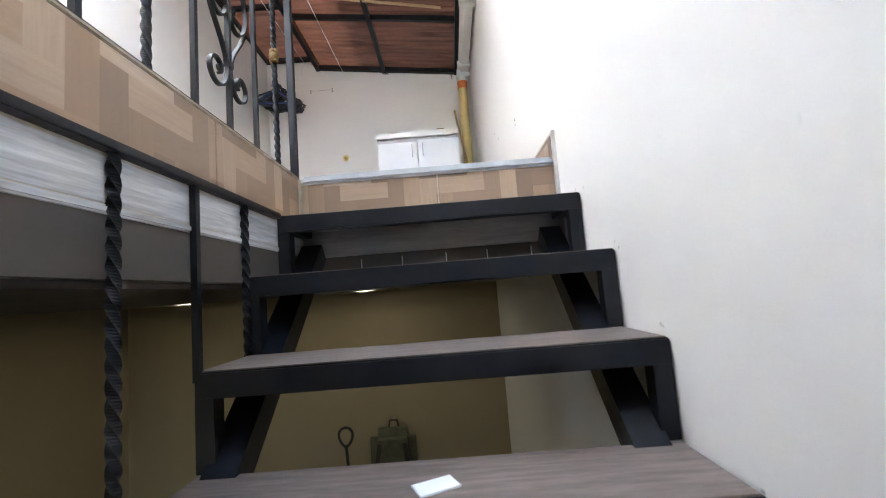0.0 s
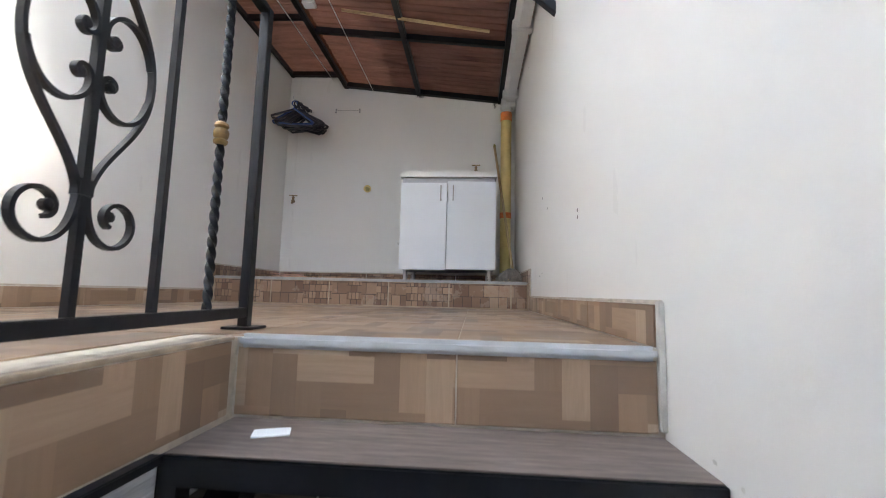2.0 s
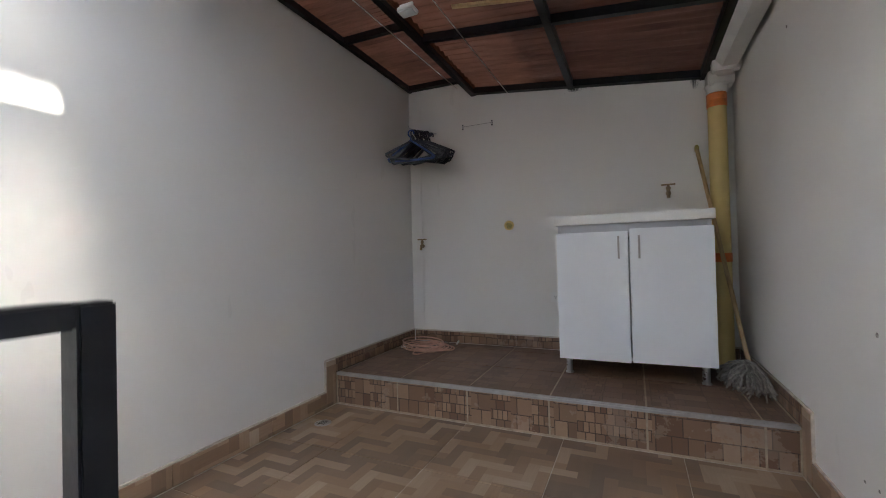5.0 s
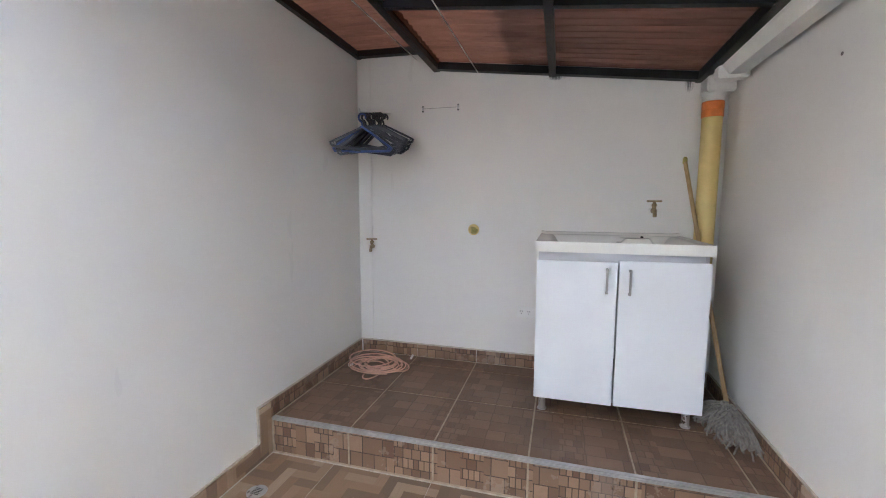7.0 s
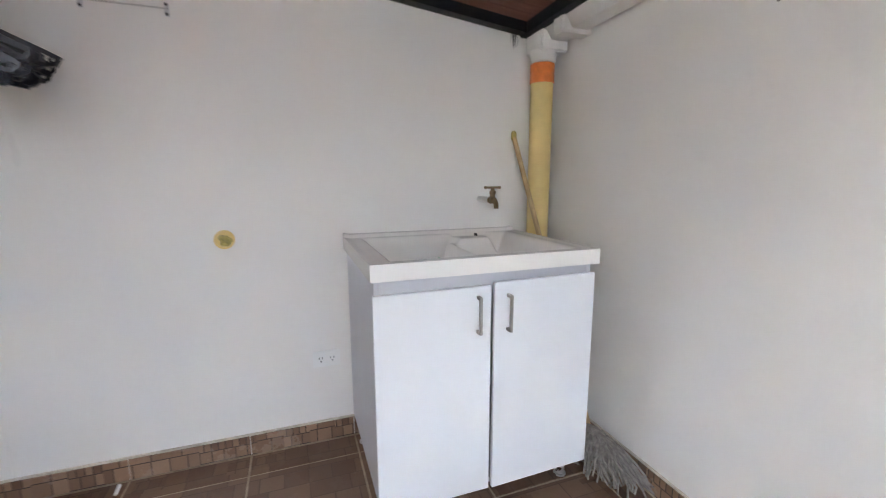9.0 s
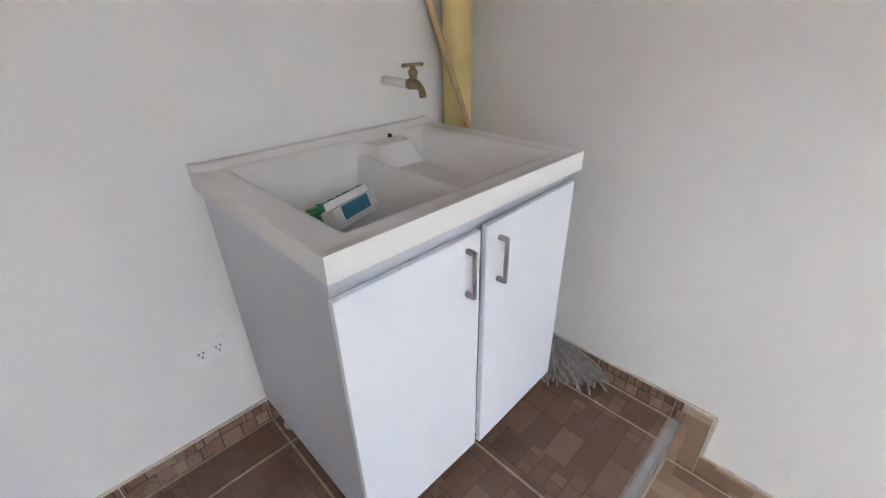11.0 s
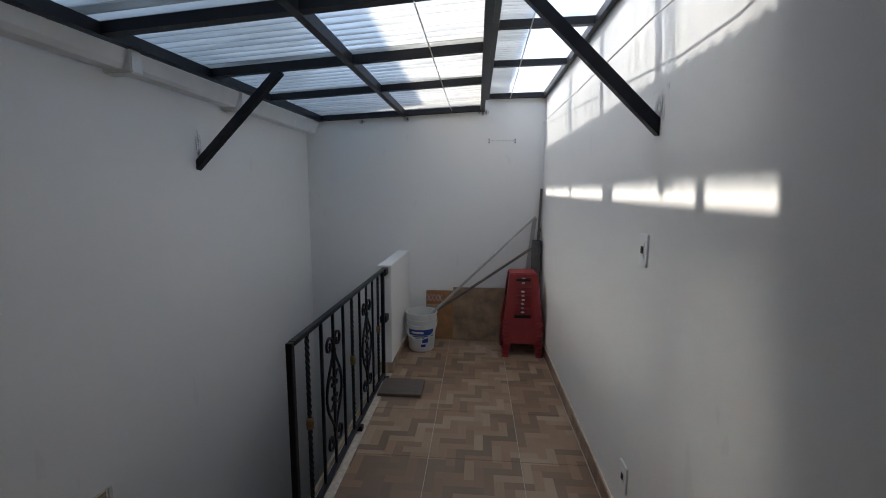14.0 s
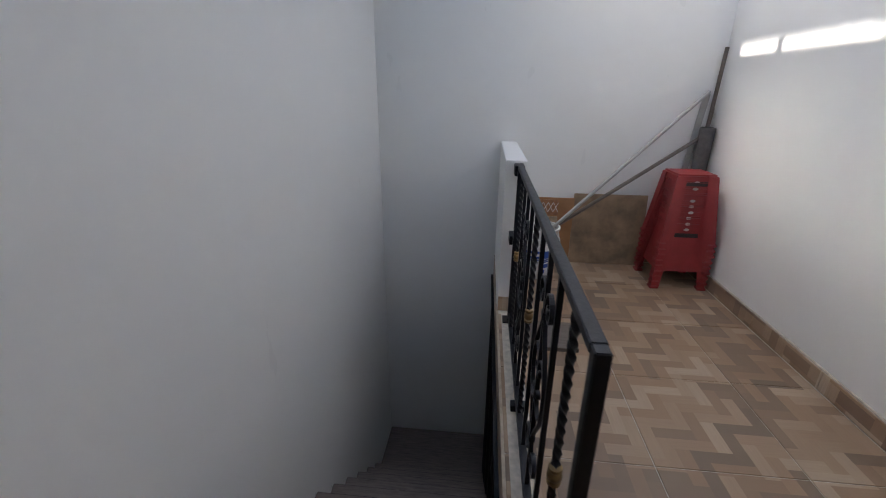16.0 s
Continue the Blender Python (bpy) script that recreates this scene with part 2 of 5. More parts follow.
STONE_FRONT = stone_print("stone_tile_riser", 0, 2, 1.0, 0.95, 0.062, 0.105)
STONE_SIDE = stone_print("stone_tile_side", 1, 2, 1.0, 0.95, 0.062, 0.105)
GROUT = plain("cream_grout", (0.55, 0.49, 0.41), 0.8, var=0.2, scale=30.0)
GROUT_P = plain("tan_grout", (0.41, 0.33, 0.245), 0.85, var=0.2, scale=30.0)
CEMENT = plain("cement_edge", (0.60, 0.58, 0.54), 0.85, var=0.15, scale=20.0, bump_s=0.3)
NOSING = plain("grey_nosing", (0.52, 0.54, 0.56), 0.35, var=0.15, scale=12.0)
ALU = plain("aluminium_nosing", (0.42, 0.42, 0.42), 0.38, 0.6, var=0.15)
IRON = plain("black_painted_iron", (0.0085, 0.0095, 0.0135), 0.42, 0.0, var=0.3, scale=20.0, bump_s=0.15)
IRON.node_tree.nodes["Principled BSDF"].inputs["Specular IOR Level"].default_value = 0.32
GOLD = plain("old_gold_paint", (0.235, 0.150, 0.060), 0.5, 0.35, var=0.3, scale=60.0)
TREAD = wood("grey_brown_tread", (0.10, 0.075, 0.062), (0.24, 0.19, 0.165), (3.0, 30.0, 30.0))
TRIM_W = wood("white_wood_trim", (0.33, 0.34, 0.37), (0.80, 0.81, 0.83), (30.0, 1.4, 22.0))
# the white trim again, with the shadow under the riser in its colour
SOFFIT_TRIM = wood("shaded_wood_trim", (0.26, 0.24, 0.235), (0.42, 0.40, 0.39), (1.6, 30.0, 14.0))
CLEAR = sheet_mat("clear_roof_plastic", (0.86, 0.93, 1.0), (0.62, 0.60, 0.545), 0.982, 0.86, 0.03, 0.30)
CLEAR_NEW = sheet_mat("newer_clear_roof_plastic", (0.90, 0.95, 1.0), (0.93, 0.93, 0.91), 0.62, 0.98, 0.9, 0.35)
BROWN = sheet_mat("brown_roof_sheet", (0.5, 0.2, 0.12), (0.26, 0.120, 0.083), 1.0, 0.015, 0.0)
PVC_W = plain("white_gutter_plastic", (0.72, 0.71, 0.69), 0.45, var=0.08, scale=5.0)
PVC_Y = plain("yellow_drain_plastic", (0.72, 0.55, 0.22), 0.4, var=0.1, scale=6.0)
PVC_O = plain("orange_tape", (0.75, 0.20, 0.04), 0.35, var=0.15, scale=25.0)
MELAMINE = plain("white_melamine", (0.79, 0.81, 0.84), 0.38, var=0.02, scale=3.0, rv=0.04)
# greyer than the doors: the cabinet side's shade is put into the colour
CARCASS = plain("shaded_white_melamine", (0.52, 0.525, 0.56), 0.45, var=0.02, scale=3.0, rv=0.04)
TUB = plain("white_tub_resin", (0.80, 0.78, 0.74), 0.25, var=0.03, scale=3.0, rv=0.03)
STEEL = plain("brushed_steel", (0.55, 0.55, 0.56), 0.3, 0.95, var=0.1)
NICKEL = plain("satin_nickel", (0.36, 0.345, 0.33), 0.36, 0.85, var=0.12, scale=30.0)
BRASS = plain("dull_brass", (0.30, 0.22, 0.13), 0.4, 0.85, var=0.3, scale=60.0)
PLATE = plain("white_switch_plate", (0.80, 0.80, 0.78), 0.35, var=0.03)
DARK = plain("dark_slot", (0.02, 0.02, 0.02), 0.6, var=0.2)
NAVY = plain("navy_hanger_plastic", (0.008, 0.011, 0.024), 0.35, var=0.3)
BLUE = plain("blue_hanger_plastic", (0.03, 0.08, 0.28), 0.35, var=0.2)
HOSE = plain("pink_cream_hose", (0.62, 0.36, 0.27), 0.45, var=0.25, scale=9.0)
YELLOW = plain("yellow_film", (0.40, 0.33, 0.10), 0.35, var=0.35, scale=70.0, bump_s=0.5, bump_scale=90.0)
STICK = wood("pale_stick_wood", (0.38, 0.24, 0.11), (0.56, 0.39, 0.20), (30.0, 30.0, 2.0))
MOP = plain("grey_mop_cotton", (0.26, 0.235, 0.21), 0.9, var=0.3, scale=40.0)
RED = plain("dark_red_plastic", (0.30, 0.030, 0.032), 0.42, var=0.15, scale=10.0)
PALE = plain("pale_sticker", (0.75, 0.72, 0.70), 0.5, var=0.1)
BUCKET = plain("white_bucket_plastic", (0.70, 0.71, 0.68), 0.42, var=0.10, scale=9.0)
LABEL_B = plain("blue_print", (0.02, 0.07, 0.32), 0.4, var=0.1)
GREYMAT = plain("grey_rubber", (0.11, 0.105, 0.10), 0.8, var=0.2, scale=40.0, bump_s=0.4)
BOARD = wood("grey_board", (0.08, 0.063, 0.052), (0.155, 0.122, 0.10), (3.0, 30.0, 30.0))
CARD = plain("brown_cardboard", (0.34, 0.17, 0.075), 0.8, var=0.15, scale=10.0)
POLE = plain("pale_pole", (0.38, 0.365, 0.34), 0.4, 0.2, var=0.15)
CORD = plain("pale_cord", (0.68, 0.66, 0.62), 0.7, var=0.1)
GREEN = plain("green_bristle", (0.03, 0.34, 0.12), 0.5, var=0.3, scale=90.0)
PAPER = plain("white_paper", (0.82, 0.83, 0.84), 0.6, var=0.04)
def smudge_mat():
    m, nt, b = nodes_of("soot_smudge")
    out = nt.nodes["Material Output"]
    tr = nt.nodes.new("ShaderNodeBsdfTransparent")
    mx = nt.nodes.new("ShaderNodeMixShader")
    tc = nt.nodes.new("ShaderNodeTexCoord").outputs["Generated"]
    ln = nt.nodes.new("ShaderNodeVectorMath")
    ln.operation = "DISTANCE"
    ln.inputs[1].default_value = (0.5, 0.5, 0.5)
    link(nt, tc, ln.inputs[0])
    # the thin axis always lies half a box away
    flat = val(nt, "SQRT", val(nt, "MAXIMUM", val(nt, "SUBTRACT", val(nt, "POWER", ln.outputs["Value"], 2.0), 0.25), 0.0))
    edge = val(nt, "MULTIPLY_ADD", flat, -2.6, 1.15)
    grit = noise_tex(nt, stretched(nt, place_of(nt), (1.0, 1.0, 0.16)), 70.0, 6.0, 0.75)
    a = nt.nodes.new("ShaderNodeClamp")
    link(nt, val(nt, "MULTIPLY", edge, val(nt, "MULTIPLY_ADD", grit, 3.2, -1.35)), a.inputs[0])
    link(nt, a.outputs[0], mx.inputs[0])
    b.inputs["Base Color"].default_value = (0.07, 0.07, 0.072, 1)
    b.inputs["Roughness"].default_value = 0.8
    link(nt, tr.outputs[0], mx.inputs[1])
    link(nt, b.outputs[0], mx.inputs[2])
    link(nt, mx.outputs[0], out.inputs[0])
    return m


SMUDGE = smudge_mat()
GLOWER = bpy.data.materials.new("lamp_glow")
GLOWER.use_nodes = True
GLOWER.node_tree.nodes["Principled BSDF"].inputs["Emission Color"].default_value = (1.0, 0.93, 0.8, 1)
GLOWER.node_tree.nodes["Principled BSDF"].inputs["Emission Strength"].default_value = 1.6


# ---- mesh helpers ----
def box(bm, x0, x1, y0, y1, z0, z1, bevel=0.0, m=None):
    b2 = bmesh.new() if (bevel or m is not None) else bm
    vs = [b2.verts.new((x, y, z)) for x in (x0, x1) for y in (y0, y1) for z in (z0, z1)]
    for f in ((0, 1, 3, 2), (4, 6, 7, 5), (0, 4, 5, 1), (2, 3, 7, 6), (0, 2, 6, 4), (1, 5, 7, 3)):
        b2.faces.new([vs[i] for i in f])
    if b2 is not bm:
        if bevel:
            bmesh.ops.bevel(b2, geom=b2.edges[:], offset=bevel, segments=2, affect="EDGES", clamp_overlap=True)
        if m is not None:
            b2.transform(m)
        merge(bm, b2)
    return bm


def merge(bm, b2):
    tmp = bpy.data.meshes.new("tmp")
    b2.to_mesh(tmp)
    b2.free()
    bm.from_mesh(tmp)
    bpy.data.meshes.remove(tmp)


def boxed(*a, bevel=0.0, m=None):
    return box(bmesh.new(), *a, bevel=bevel, m=m)


def sweep(bm, pts, section, closed=False, twist=0.0):
    """A profile (list of 2D points) carried along a line of points."""
    pts = [Vector(p) for p in pts]
    n, rings = len(pts), []
    up = None
    for i, p in enumerate(pts):
        a = pts[i - 1] if (i or closed) else p
        b = pts[(i + 1) % n] if (i < n - 1 or closed) else p
        d = (b - a).normalized()
        if up is None:
            ref = Vector((0, 0, 1)) if abs(d.z) < 0.9 else Vector((0, 1, 0))
            up = (ref - d * ref.dot(d)).normalized()
        else:
            up = (up - d * up.dot(d)).normalized()
        side = d.cross(up)
        ca, sa = math.cos(twist * i), math.sin(twist * i)
        ring = []
        for u, v in section:
            uu, vv = u * ca - v * sa, u * sa + v * ca
            ring.append(bm.verts.new(p + side * uu + up * vv))
        rings.append(ring)
    k = len(section)
    for i in range(n if closed else n - 1):
        r0, r1 = rings[i], rings[(i + 1) % n]
        for j in range(k):
            bm.faces.new((r0[j], r0[(j + 1) % k], r1[(j + 1) % k], r1[j]))
    if not closed:
        bm.faces.new(rings[0][::-1])
        bm.faces.new(rings[-1])
    return bm


def circle(r, n=10):
    return [(r * math.cos(2 * math.pi * i / n), r * math.sin(2 * math.pi * i / n)) for i in range(n)]


def rect(w, h):
    return [(-w / 2, -h / 2), (w / 2, -h / 2), (w / 2, h / 2), (-w / 2, h / 2)]


def rod(bm, a, b, r, n=10):
    return sweep(bm, [a, b], circle(r, n))


def bar(bm, a, b, w, h):
    return sweep(bm, [a, b], rect(w, h))


def lathe(bm, prof, n=24, at=(0, 0, 0), m=None):
    """Turned shape about z: (radius, height) pairs."""
    rings = []
    for r, z in prof:
        rings.append([bm.verts.new((r * math.cos(2 * math.pi * i / n), r * math.sin(2 * math.pi * i / n), z)) for i in range(n)])
    made = [v for ring in rings for v in ring]
    for r0, r1 in zip(rings, rings[1:]):
        for j in range(n):
            bm.faces.new((r0[j], r0[(j + 1) % n], r1[(j + 1) % n], r1[j]))
    bm.faces.new(rings[0][::-1])
    bm.faces.new(rings[-1])
    mat = m if m is not None else Matrix.Translation(at)
    bmesh.ops.transform(bm, matrix=mat, verts=made)
    return bm


def mesh_of(name, bm, material, smooth=False):
    bmesh.ops.recalc_face_normals(bm, faces=bm.faces[:])
    me = bpy.data.meshes.new(name)
    bm.to_mesh(me)
    bm.free()
    me.materials.append(material)
    if smooth:
        me.shade_smooth()
        me.set_sharp_from_angle(angle=radians(40))
    return me


def part(name, bm, material, parent=None, label="", smooth=False):
    ob = new(name, mesh_of(name, bm, material, smooth))
    if parent is not None:
        ob.parent = parent
    if label:
        ob["label"] = label
    return ob


def thing(name, label, category, at=(0, 0, 0), rz=0.0, group="", kind=""):
    e = new(name)
    e.empty_display_size = 0.05
    e.matrix_world = pose(*at, 0, 0, rz)
    return tagged(e, label, category, group, kind)


def setting(name, bm, material, label, smooth=False, category=""):
    return tagged(part(name, bm, material, None, "", smooth), label, category or name.split("_")[0], kind="structure")


# ---- plan ----
XL, YB, YE = -2.31, 3.11, -2.43        # left wall, back wall, end wall
XS, ZC, ZF = -0.90, -0.37, -2.80       # edge of the stair opening, lower ceiling, lower floor
YF = 0.018                             # edge of the top step
YP, ZP = 2.07, 0.19                    # raised platform
T = 0.434                              # tile


def roof_z(x, y):
    """Top of the main roof's steel, falling to the tall wall, more so at the back."""
    f = (YB - y) / (YB - YE)
    return (1 - f) * (2.033 - 0.118 * x) + f * (2.196 - 0.0507 * x)


def strip_z(x, y):
    """Top of the steel of the higher strip along the left wall."""
    return 2.330 - 0.02 * (x + 1.72) + 0.007 * (YB - y)


# ---- shell ----
WR = setting("wall_right", boxed(0.0, 0.14, YE - 0.14, YB + 0.14, ZF, 3.97), WALL, "tall white painted plaster wall beside the stair")
WL = setting("wall_left", boxed(XL - 0.14, XL, YE - 0.14, YB + 0.14, 0.0, 2.42), WALL, "white painted plaster wall with sunlight patches")
WB = setting("wall_back", boxed(XL, 0.0, YB, YB + 0.14, 0.0, 2.42), WALL, "white painted plaster wall behind the laundry sink")
WE = setting("wall_end", boxed(XL, 0.0, YE - 0.14, YE, ZF, 2.42), WALL, "white painted plaster wall at the stair end")
setting("half_wall", boxed(-1.015, XS - 0.003, YE, -1.53, -0.005, 0.885, bevel=0.004), WALL, "low white plaster wall ending the iron railing", category="wall")
slab = bmesh.new()
box(slab, XL - 0.14, XS - 0.003, YE - 0.14, YF + 0.003, ZC, -0.0025)
box(slab, XL - 0.14, 0.0, YF + 0.003, YB + 0.14, ZC, -0.0025)
FLOOR = setting("floor", slab, GROUT, "concrete floor slab under zigzag wood-print tiles", category="floor")
PLAT = setting("platform", boxed(XL, 0.0, YP + 0.003, YB, -0.002, ZP - 0.0025), GROUT_P, "raised tiled platform under the laundry sink", category="platform")
setting("wall_pilaster", boxed(XL, XL + 0.105, YB - 0.006, YB, ZP + 0.097, 2.29, bevel=0.003), WALL, "shallow white plaster strip in the corner", category="wall")
# lower room
setting("wall_lower_back", boxed(-3.3, 0.0, 2.3, 2.45, ZF, ZC), BEIGE, "beige painted wall of the room below")
setting("wall_lower_left", boxed(-3.45, -3.3, YE - 0.14, 2.45, ZF, ZC), BEIGE, "beige painted side wall of the room below")
setting("wall_lower_end", boxed(-3.3, XL - 0.14, YE - 0.14, YE, ZF, ZC), BEIGE, "beige painted end wall of the room below")
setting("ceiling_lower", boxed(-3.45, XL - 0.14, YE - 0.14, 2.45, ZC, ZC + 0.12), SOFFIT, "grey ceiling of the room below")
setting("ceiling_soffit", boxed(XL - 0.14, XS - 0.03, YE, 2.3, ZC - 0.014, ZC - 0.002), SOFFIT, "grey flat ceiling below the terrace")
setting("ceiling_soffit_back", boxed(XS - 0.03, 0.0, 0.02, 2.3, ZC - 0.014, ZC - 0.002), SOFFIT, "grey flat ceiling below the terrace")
setting("floor_lower", boxed(-3.45, 0.14, YE - 0.14, 2.45, ZF - 0.1, ZF), TREAD, "dark floor of the room below")

# ---- roof canopy ----
CANOPY = tagged(new("roof_canopy"), "black steel roof frame with clear and brown corrugated sheets", "roof", kind="structure")
CROSS = (YE + 0.03, -1.40, -0.71, -0.02, 0.62, 1.15, 2.20, YB - 0.03)
for y in CROSS:
    wide = 0.05 if y in (CROSS[0], CROSS[-1], CROSS[3]) else 0.035
    part("cross_beam", bar(bmesh.new(), (-0.15, y, roof_z(-0.15, y) - 0.04), (-1.72, y, roof_z(-1.72, y) - 0.04), wide, 0.045), IRON, CANOPY)
    part("cross_beam", bar(bmesh.new(), (-1.75, y, strip_z(-1.75, y) - 0.022), (XL, y, strip_z(XL, y) - 0.022), wide, 0.04), IRON, CANOPY)
for x, w, h in ((-0.15, 0.05, 0.05), (-0.97, 0.04, 0.055), (-1.72, 0.04, 0.055)):
    part("purlin", bar(bmesh.new(), (x, YE, roof_z(x, YE) - 0.040), (x, YB, roof_z(x, YB) - 0.040), w, h), IRON, CANOPY)
for x in (-1.765, XL + 0.02):
    part("purlin", bar(bmesh.new(), (x, YE, strip_z(x, YE) - 0.0235), (x, YB, strip_z(x, YB) - 0.0235), 0.03, 0.042), IRON, CANOPY)
for a, b in (((0.02, -0.783, 1.592), (-0.57, -0.71, 2.125)), ((0.02, 1.11, 1.52), (-0.56, 1.15, 2.08)), ((XL - 0.02, 0.085, 1.665), (-1.80, 0.02, 2.22))):
    part("brace", bar(bmesh.new(), a, b, 0.042, 0.042), IRON, CANOPY, "slanting black steel brace")
for y, w in ((-0.59, 0.15), (0.26, 0.045), (-1.40, 0.04), (-2.05, 0.04)):
    part("stub_post", boxed(-1.745, -1.715, y - w / 2, y + w / 2, roof_z(-1.72, y) - 0.02, strip_z(-1.74, y) - 0.042), IRON, CANOPY)


def corrugated(x0, x1, y0, y1, zf, pitch=0.072, amp=0.009, cols=3):
    """A sheet whose ridges run down the slope."""
    bm = bmesh.new()
    n = max(2, int((y1 - y0) / pitch * 8))
    grid = []
    for i in range(n + 1):
        y = y0 + (y1 - y0) * i / n
        w = amp * math.sin(2 * math.pi * (y / pitch))
        grid.append([bm.verts.new((x0 + (x1 - x0) * j / cols, y, zf(x0 + (x1 - x0) * j / cols, y) + w)) for j in range(cols + 1)])
    for r0, r1 in zip(grid, grid[1:]):
        for j in range(cols):
            bm.faces.new((r0[j], r0[j + 1], r1[j + 1], r1[j]))
    return bm


YBROWN = 0.56
for y0, y1, mat, lab in ((YE - 0.05, -1.42, CLEAR, "clear corrugated plastic sheet"), (-1.50, -0.66, CLEAR, "clear corrugated plastic sheet"),
                         (-0.74, 0.10, CLEAR, "clear corrugated plastic sheet"), (0.02, YBROWN + 0.03, CLEAR, "clear corrugated plastic sheet"),
                         (YBROWN, 1.45, BROWN, "brown corrugated roof sheet"), (1.38, 2.26, BROWN, "brown corrugated roof sheet"),
                         (2.20, YB + 0.05, BROWN, "brown corrugated roof sheet")):
    lift = 0.004 if round(y0 * 10) % 2 else 0.0
    part("roof_sheet", corrugated(0.0, -1.70, y0, y1, lambda x, y: roof_z(x, y) + lift), mat, CANOPY, lab, True)
    part("roof_sheet", corrugated(-1.69, XL - 0.02, y0, y1, lambda x, y: strip_z(x, y) + lift + 0.008, 0.038, 0.008), CLEAR_NEW if mat is CLEAR else mat, CANOPY, lab, True)
# unseen strip added to stop the sun band where the brown sheets begin
part("sun_stop", boxed(-1.699, -1.692, YBROWN, YB, roof_z(-1.72, YB) - 0.03, strip_z(-1.72, 0.6) + 0.035), BROWN, CANOPY, "brown strip added to keep sun out of the roof step")
part("roof_sheet", corrugated(-1.70, -1.945, YE - 0.05, YBROWN, lambda x, y: strip_z(x, y) + 0.030), CLEAR, CANOPY, "clear corrugated plastic sheet", True)

# gutter along the tall wall
GUT = tagged(new("gutter"), "white plastic box gutter under the roof edge", "gutter", kind="structure")


def gut_rise(y):
    return 0.014 * (2.97 - y)


def gutter_len(y0, y1):
    bm = bmesh.new()
    prof = [(-0.024, 1.945), (-0.100, 1.945), (-0.135, 1.995), (-0.128, 1.995), (-0.095, 1.952), (-0.024, 1.952)]
    # the lip climbs with the roof, the bottom less so
    r0 = [bm.verts.new((x, y0, z + gut_rise(y0) * (1.7 if z > 1.99 else 1.0))) for x, z in prof]
    r1 = [bm.verts.new((x, y1, z + gut_rise(y1) * (1.7 if z > 1.99 else 1.0))) for x, z in prof]
    for j in range(6):
        bm.faces.new((r0[j], r0[(j + 1) % 6], r1[(j + 1) % 6], r1[j]))
    bm.faces.new(r0[::-1])
    bm.faces.new(r1)
    return bm


part("channel", gutter_len(YE + 0.02, YB - 0.13), PVC_W, GUT)
for y in (-1.08, -0.20, 0.75, 1.9, 2.86):
    part("joint_sleeve", boxed(-0.146, -0.002, y - 0.035, y + 0.035, 1.930 + gut_rise(y), 2.002 + 1.7 * gut_rise(y), bevel=0.006), PVC_W, GUT)
part("outlet_box", boxed(-0.15, -0.01, YB - 0.14, YB - 0.01, 1.90, 1.99, bevel=0.008), PVC_W, GUT)
part("outlet_cone", lathe(bmesh.new(), [(0.054, 0), (0.058, 0.03), (0.066, 0.05)], 20, (-0.096, YB - 0.074, 1.862)), PVC_W, GUT, "", True)

# ---- stair ----
STAIR = tagged(new("stair"), "black steel open stair with grey-brown plank treads", "stairs", kind="structure")
RISE, GO = 0.187, 0.205


def step_z(n):
    return -0.17 - RISE * (n - 1)


def step_y(n):
    return -0.197 - GO * (n - 1)


for n in range(1, 10):
    yn, zn = step_y(n), step_z(n)
    yb = YF if n == 1 else step_y(n - 1)
    part("tread", boxed(XS + 0.005, -0.006, yn + 0.004, yb - 0.002, zn - 0.016, zn, bevel=0.002), TREAD, STAIR)
    part("front_bar", boxed(XS, -0.003, yn, yn + 0.036, zn - 0.052, zn - 0.002 - 0.0, bevel=0.003), IRON, STAIR)
    for x in (XS + 0.018, -0.022):
        part("side_bar", boxed(x - 0.018, x + 0.018, yn + 0.036, yb, zn - 0.046, zn - 0.017), IRON, STAIR)
        part("upright", boxed(x - 0.0179, x + 0.0179, yn + 0.002, yn + 0.038, zn - RISE, zn - 0.05), IRON, STAIR)
for x in (XS + 0.052, -0.066):
    part("stringer", bar(bmesh.new(), (x, -0.03, step_z(1) - 0.10), (x, step_y(9) + 0.02, step_z(9) - 0.10), 0.066, 0.06), IRON, STAIR)
part("landing", boxed(XS, -0.003, YE, step_y(9) + 0.01, step_z(10) - 0.05, step_z(10)), TREAD, STAIR)
for k in range(1, 4):
    part("lower_step", boxed(XS - 0.24 * k, XS - 0.24 * (k - 1), YE, step_y(9), step_z(10 + k) - 0.05, step_z(10 + k)), TREAD, STAIR)

# trim round the stair opening
RAILB = thing("stair_side_rail", "black iron rail with twisted bars under the floor edge", "railing", (0, 0, 0))
part("top_rail", boxed(XS - 0.009, XS + 0.018, YE + 0.01, -0.205, -0.182, -0.166, bevel=0.002), IRON, RAILB)


def twisted(bm, a, b, w=0.0145, turns_per_m=34.0):
    a, b = Vector(a), Vector(b)
    n = max(8, int((b - a).length / 0.005))
    pts = [a.lerp(b, i / n) for i in range(n + 1)]
    return sweep(bm, pts, rect(w, w), twist=(b - a).length * turns_per_m * 2 * math.pi / n / 4)


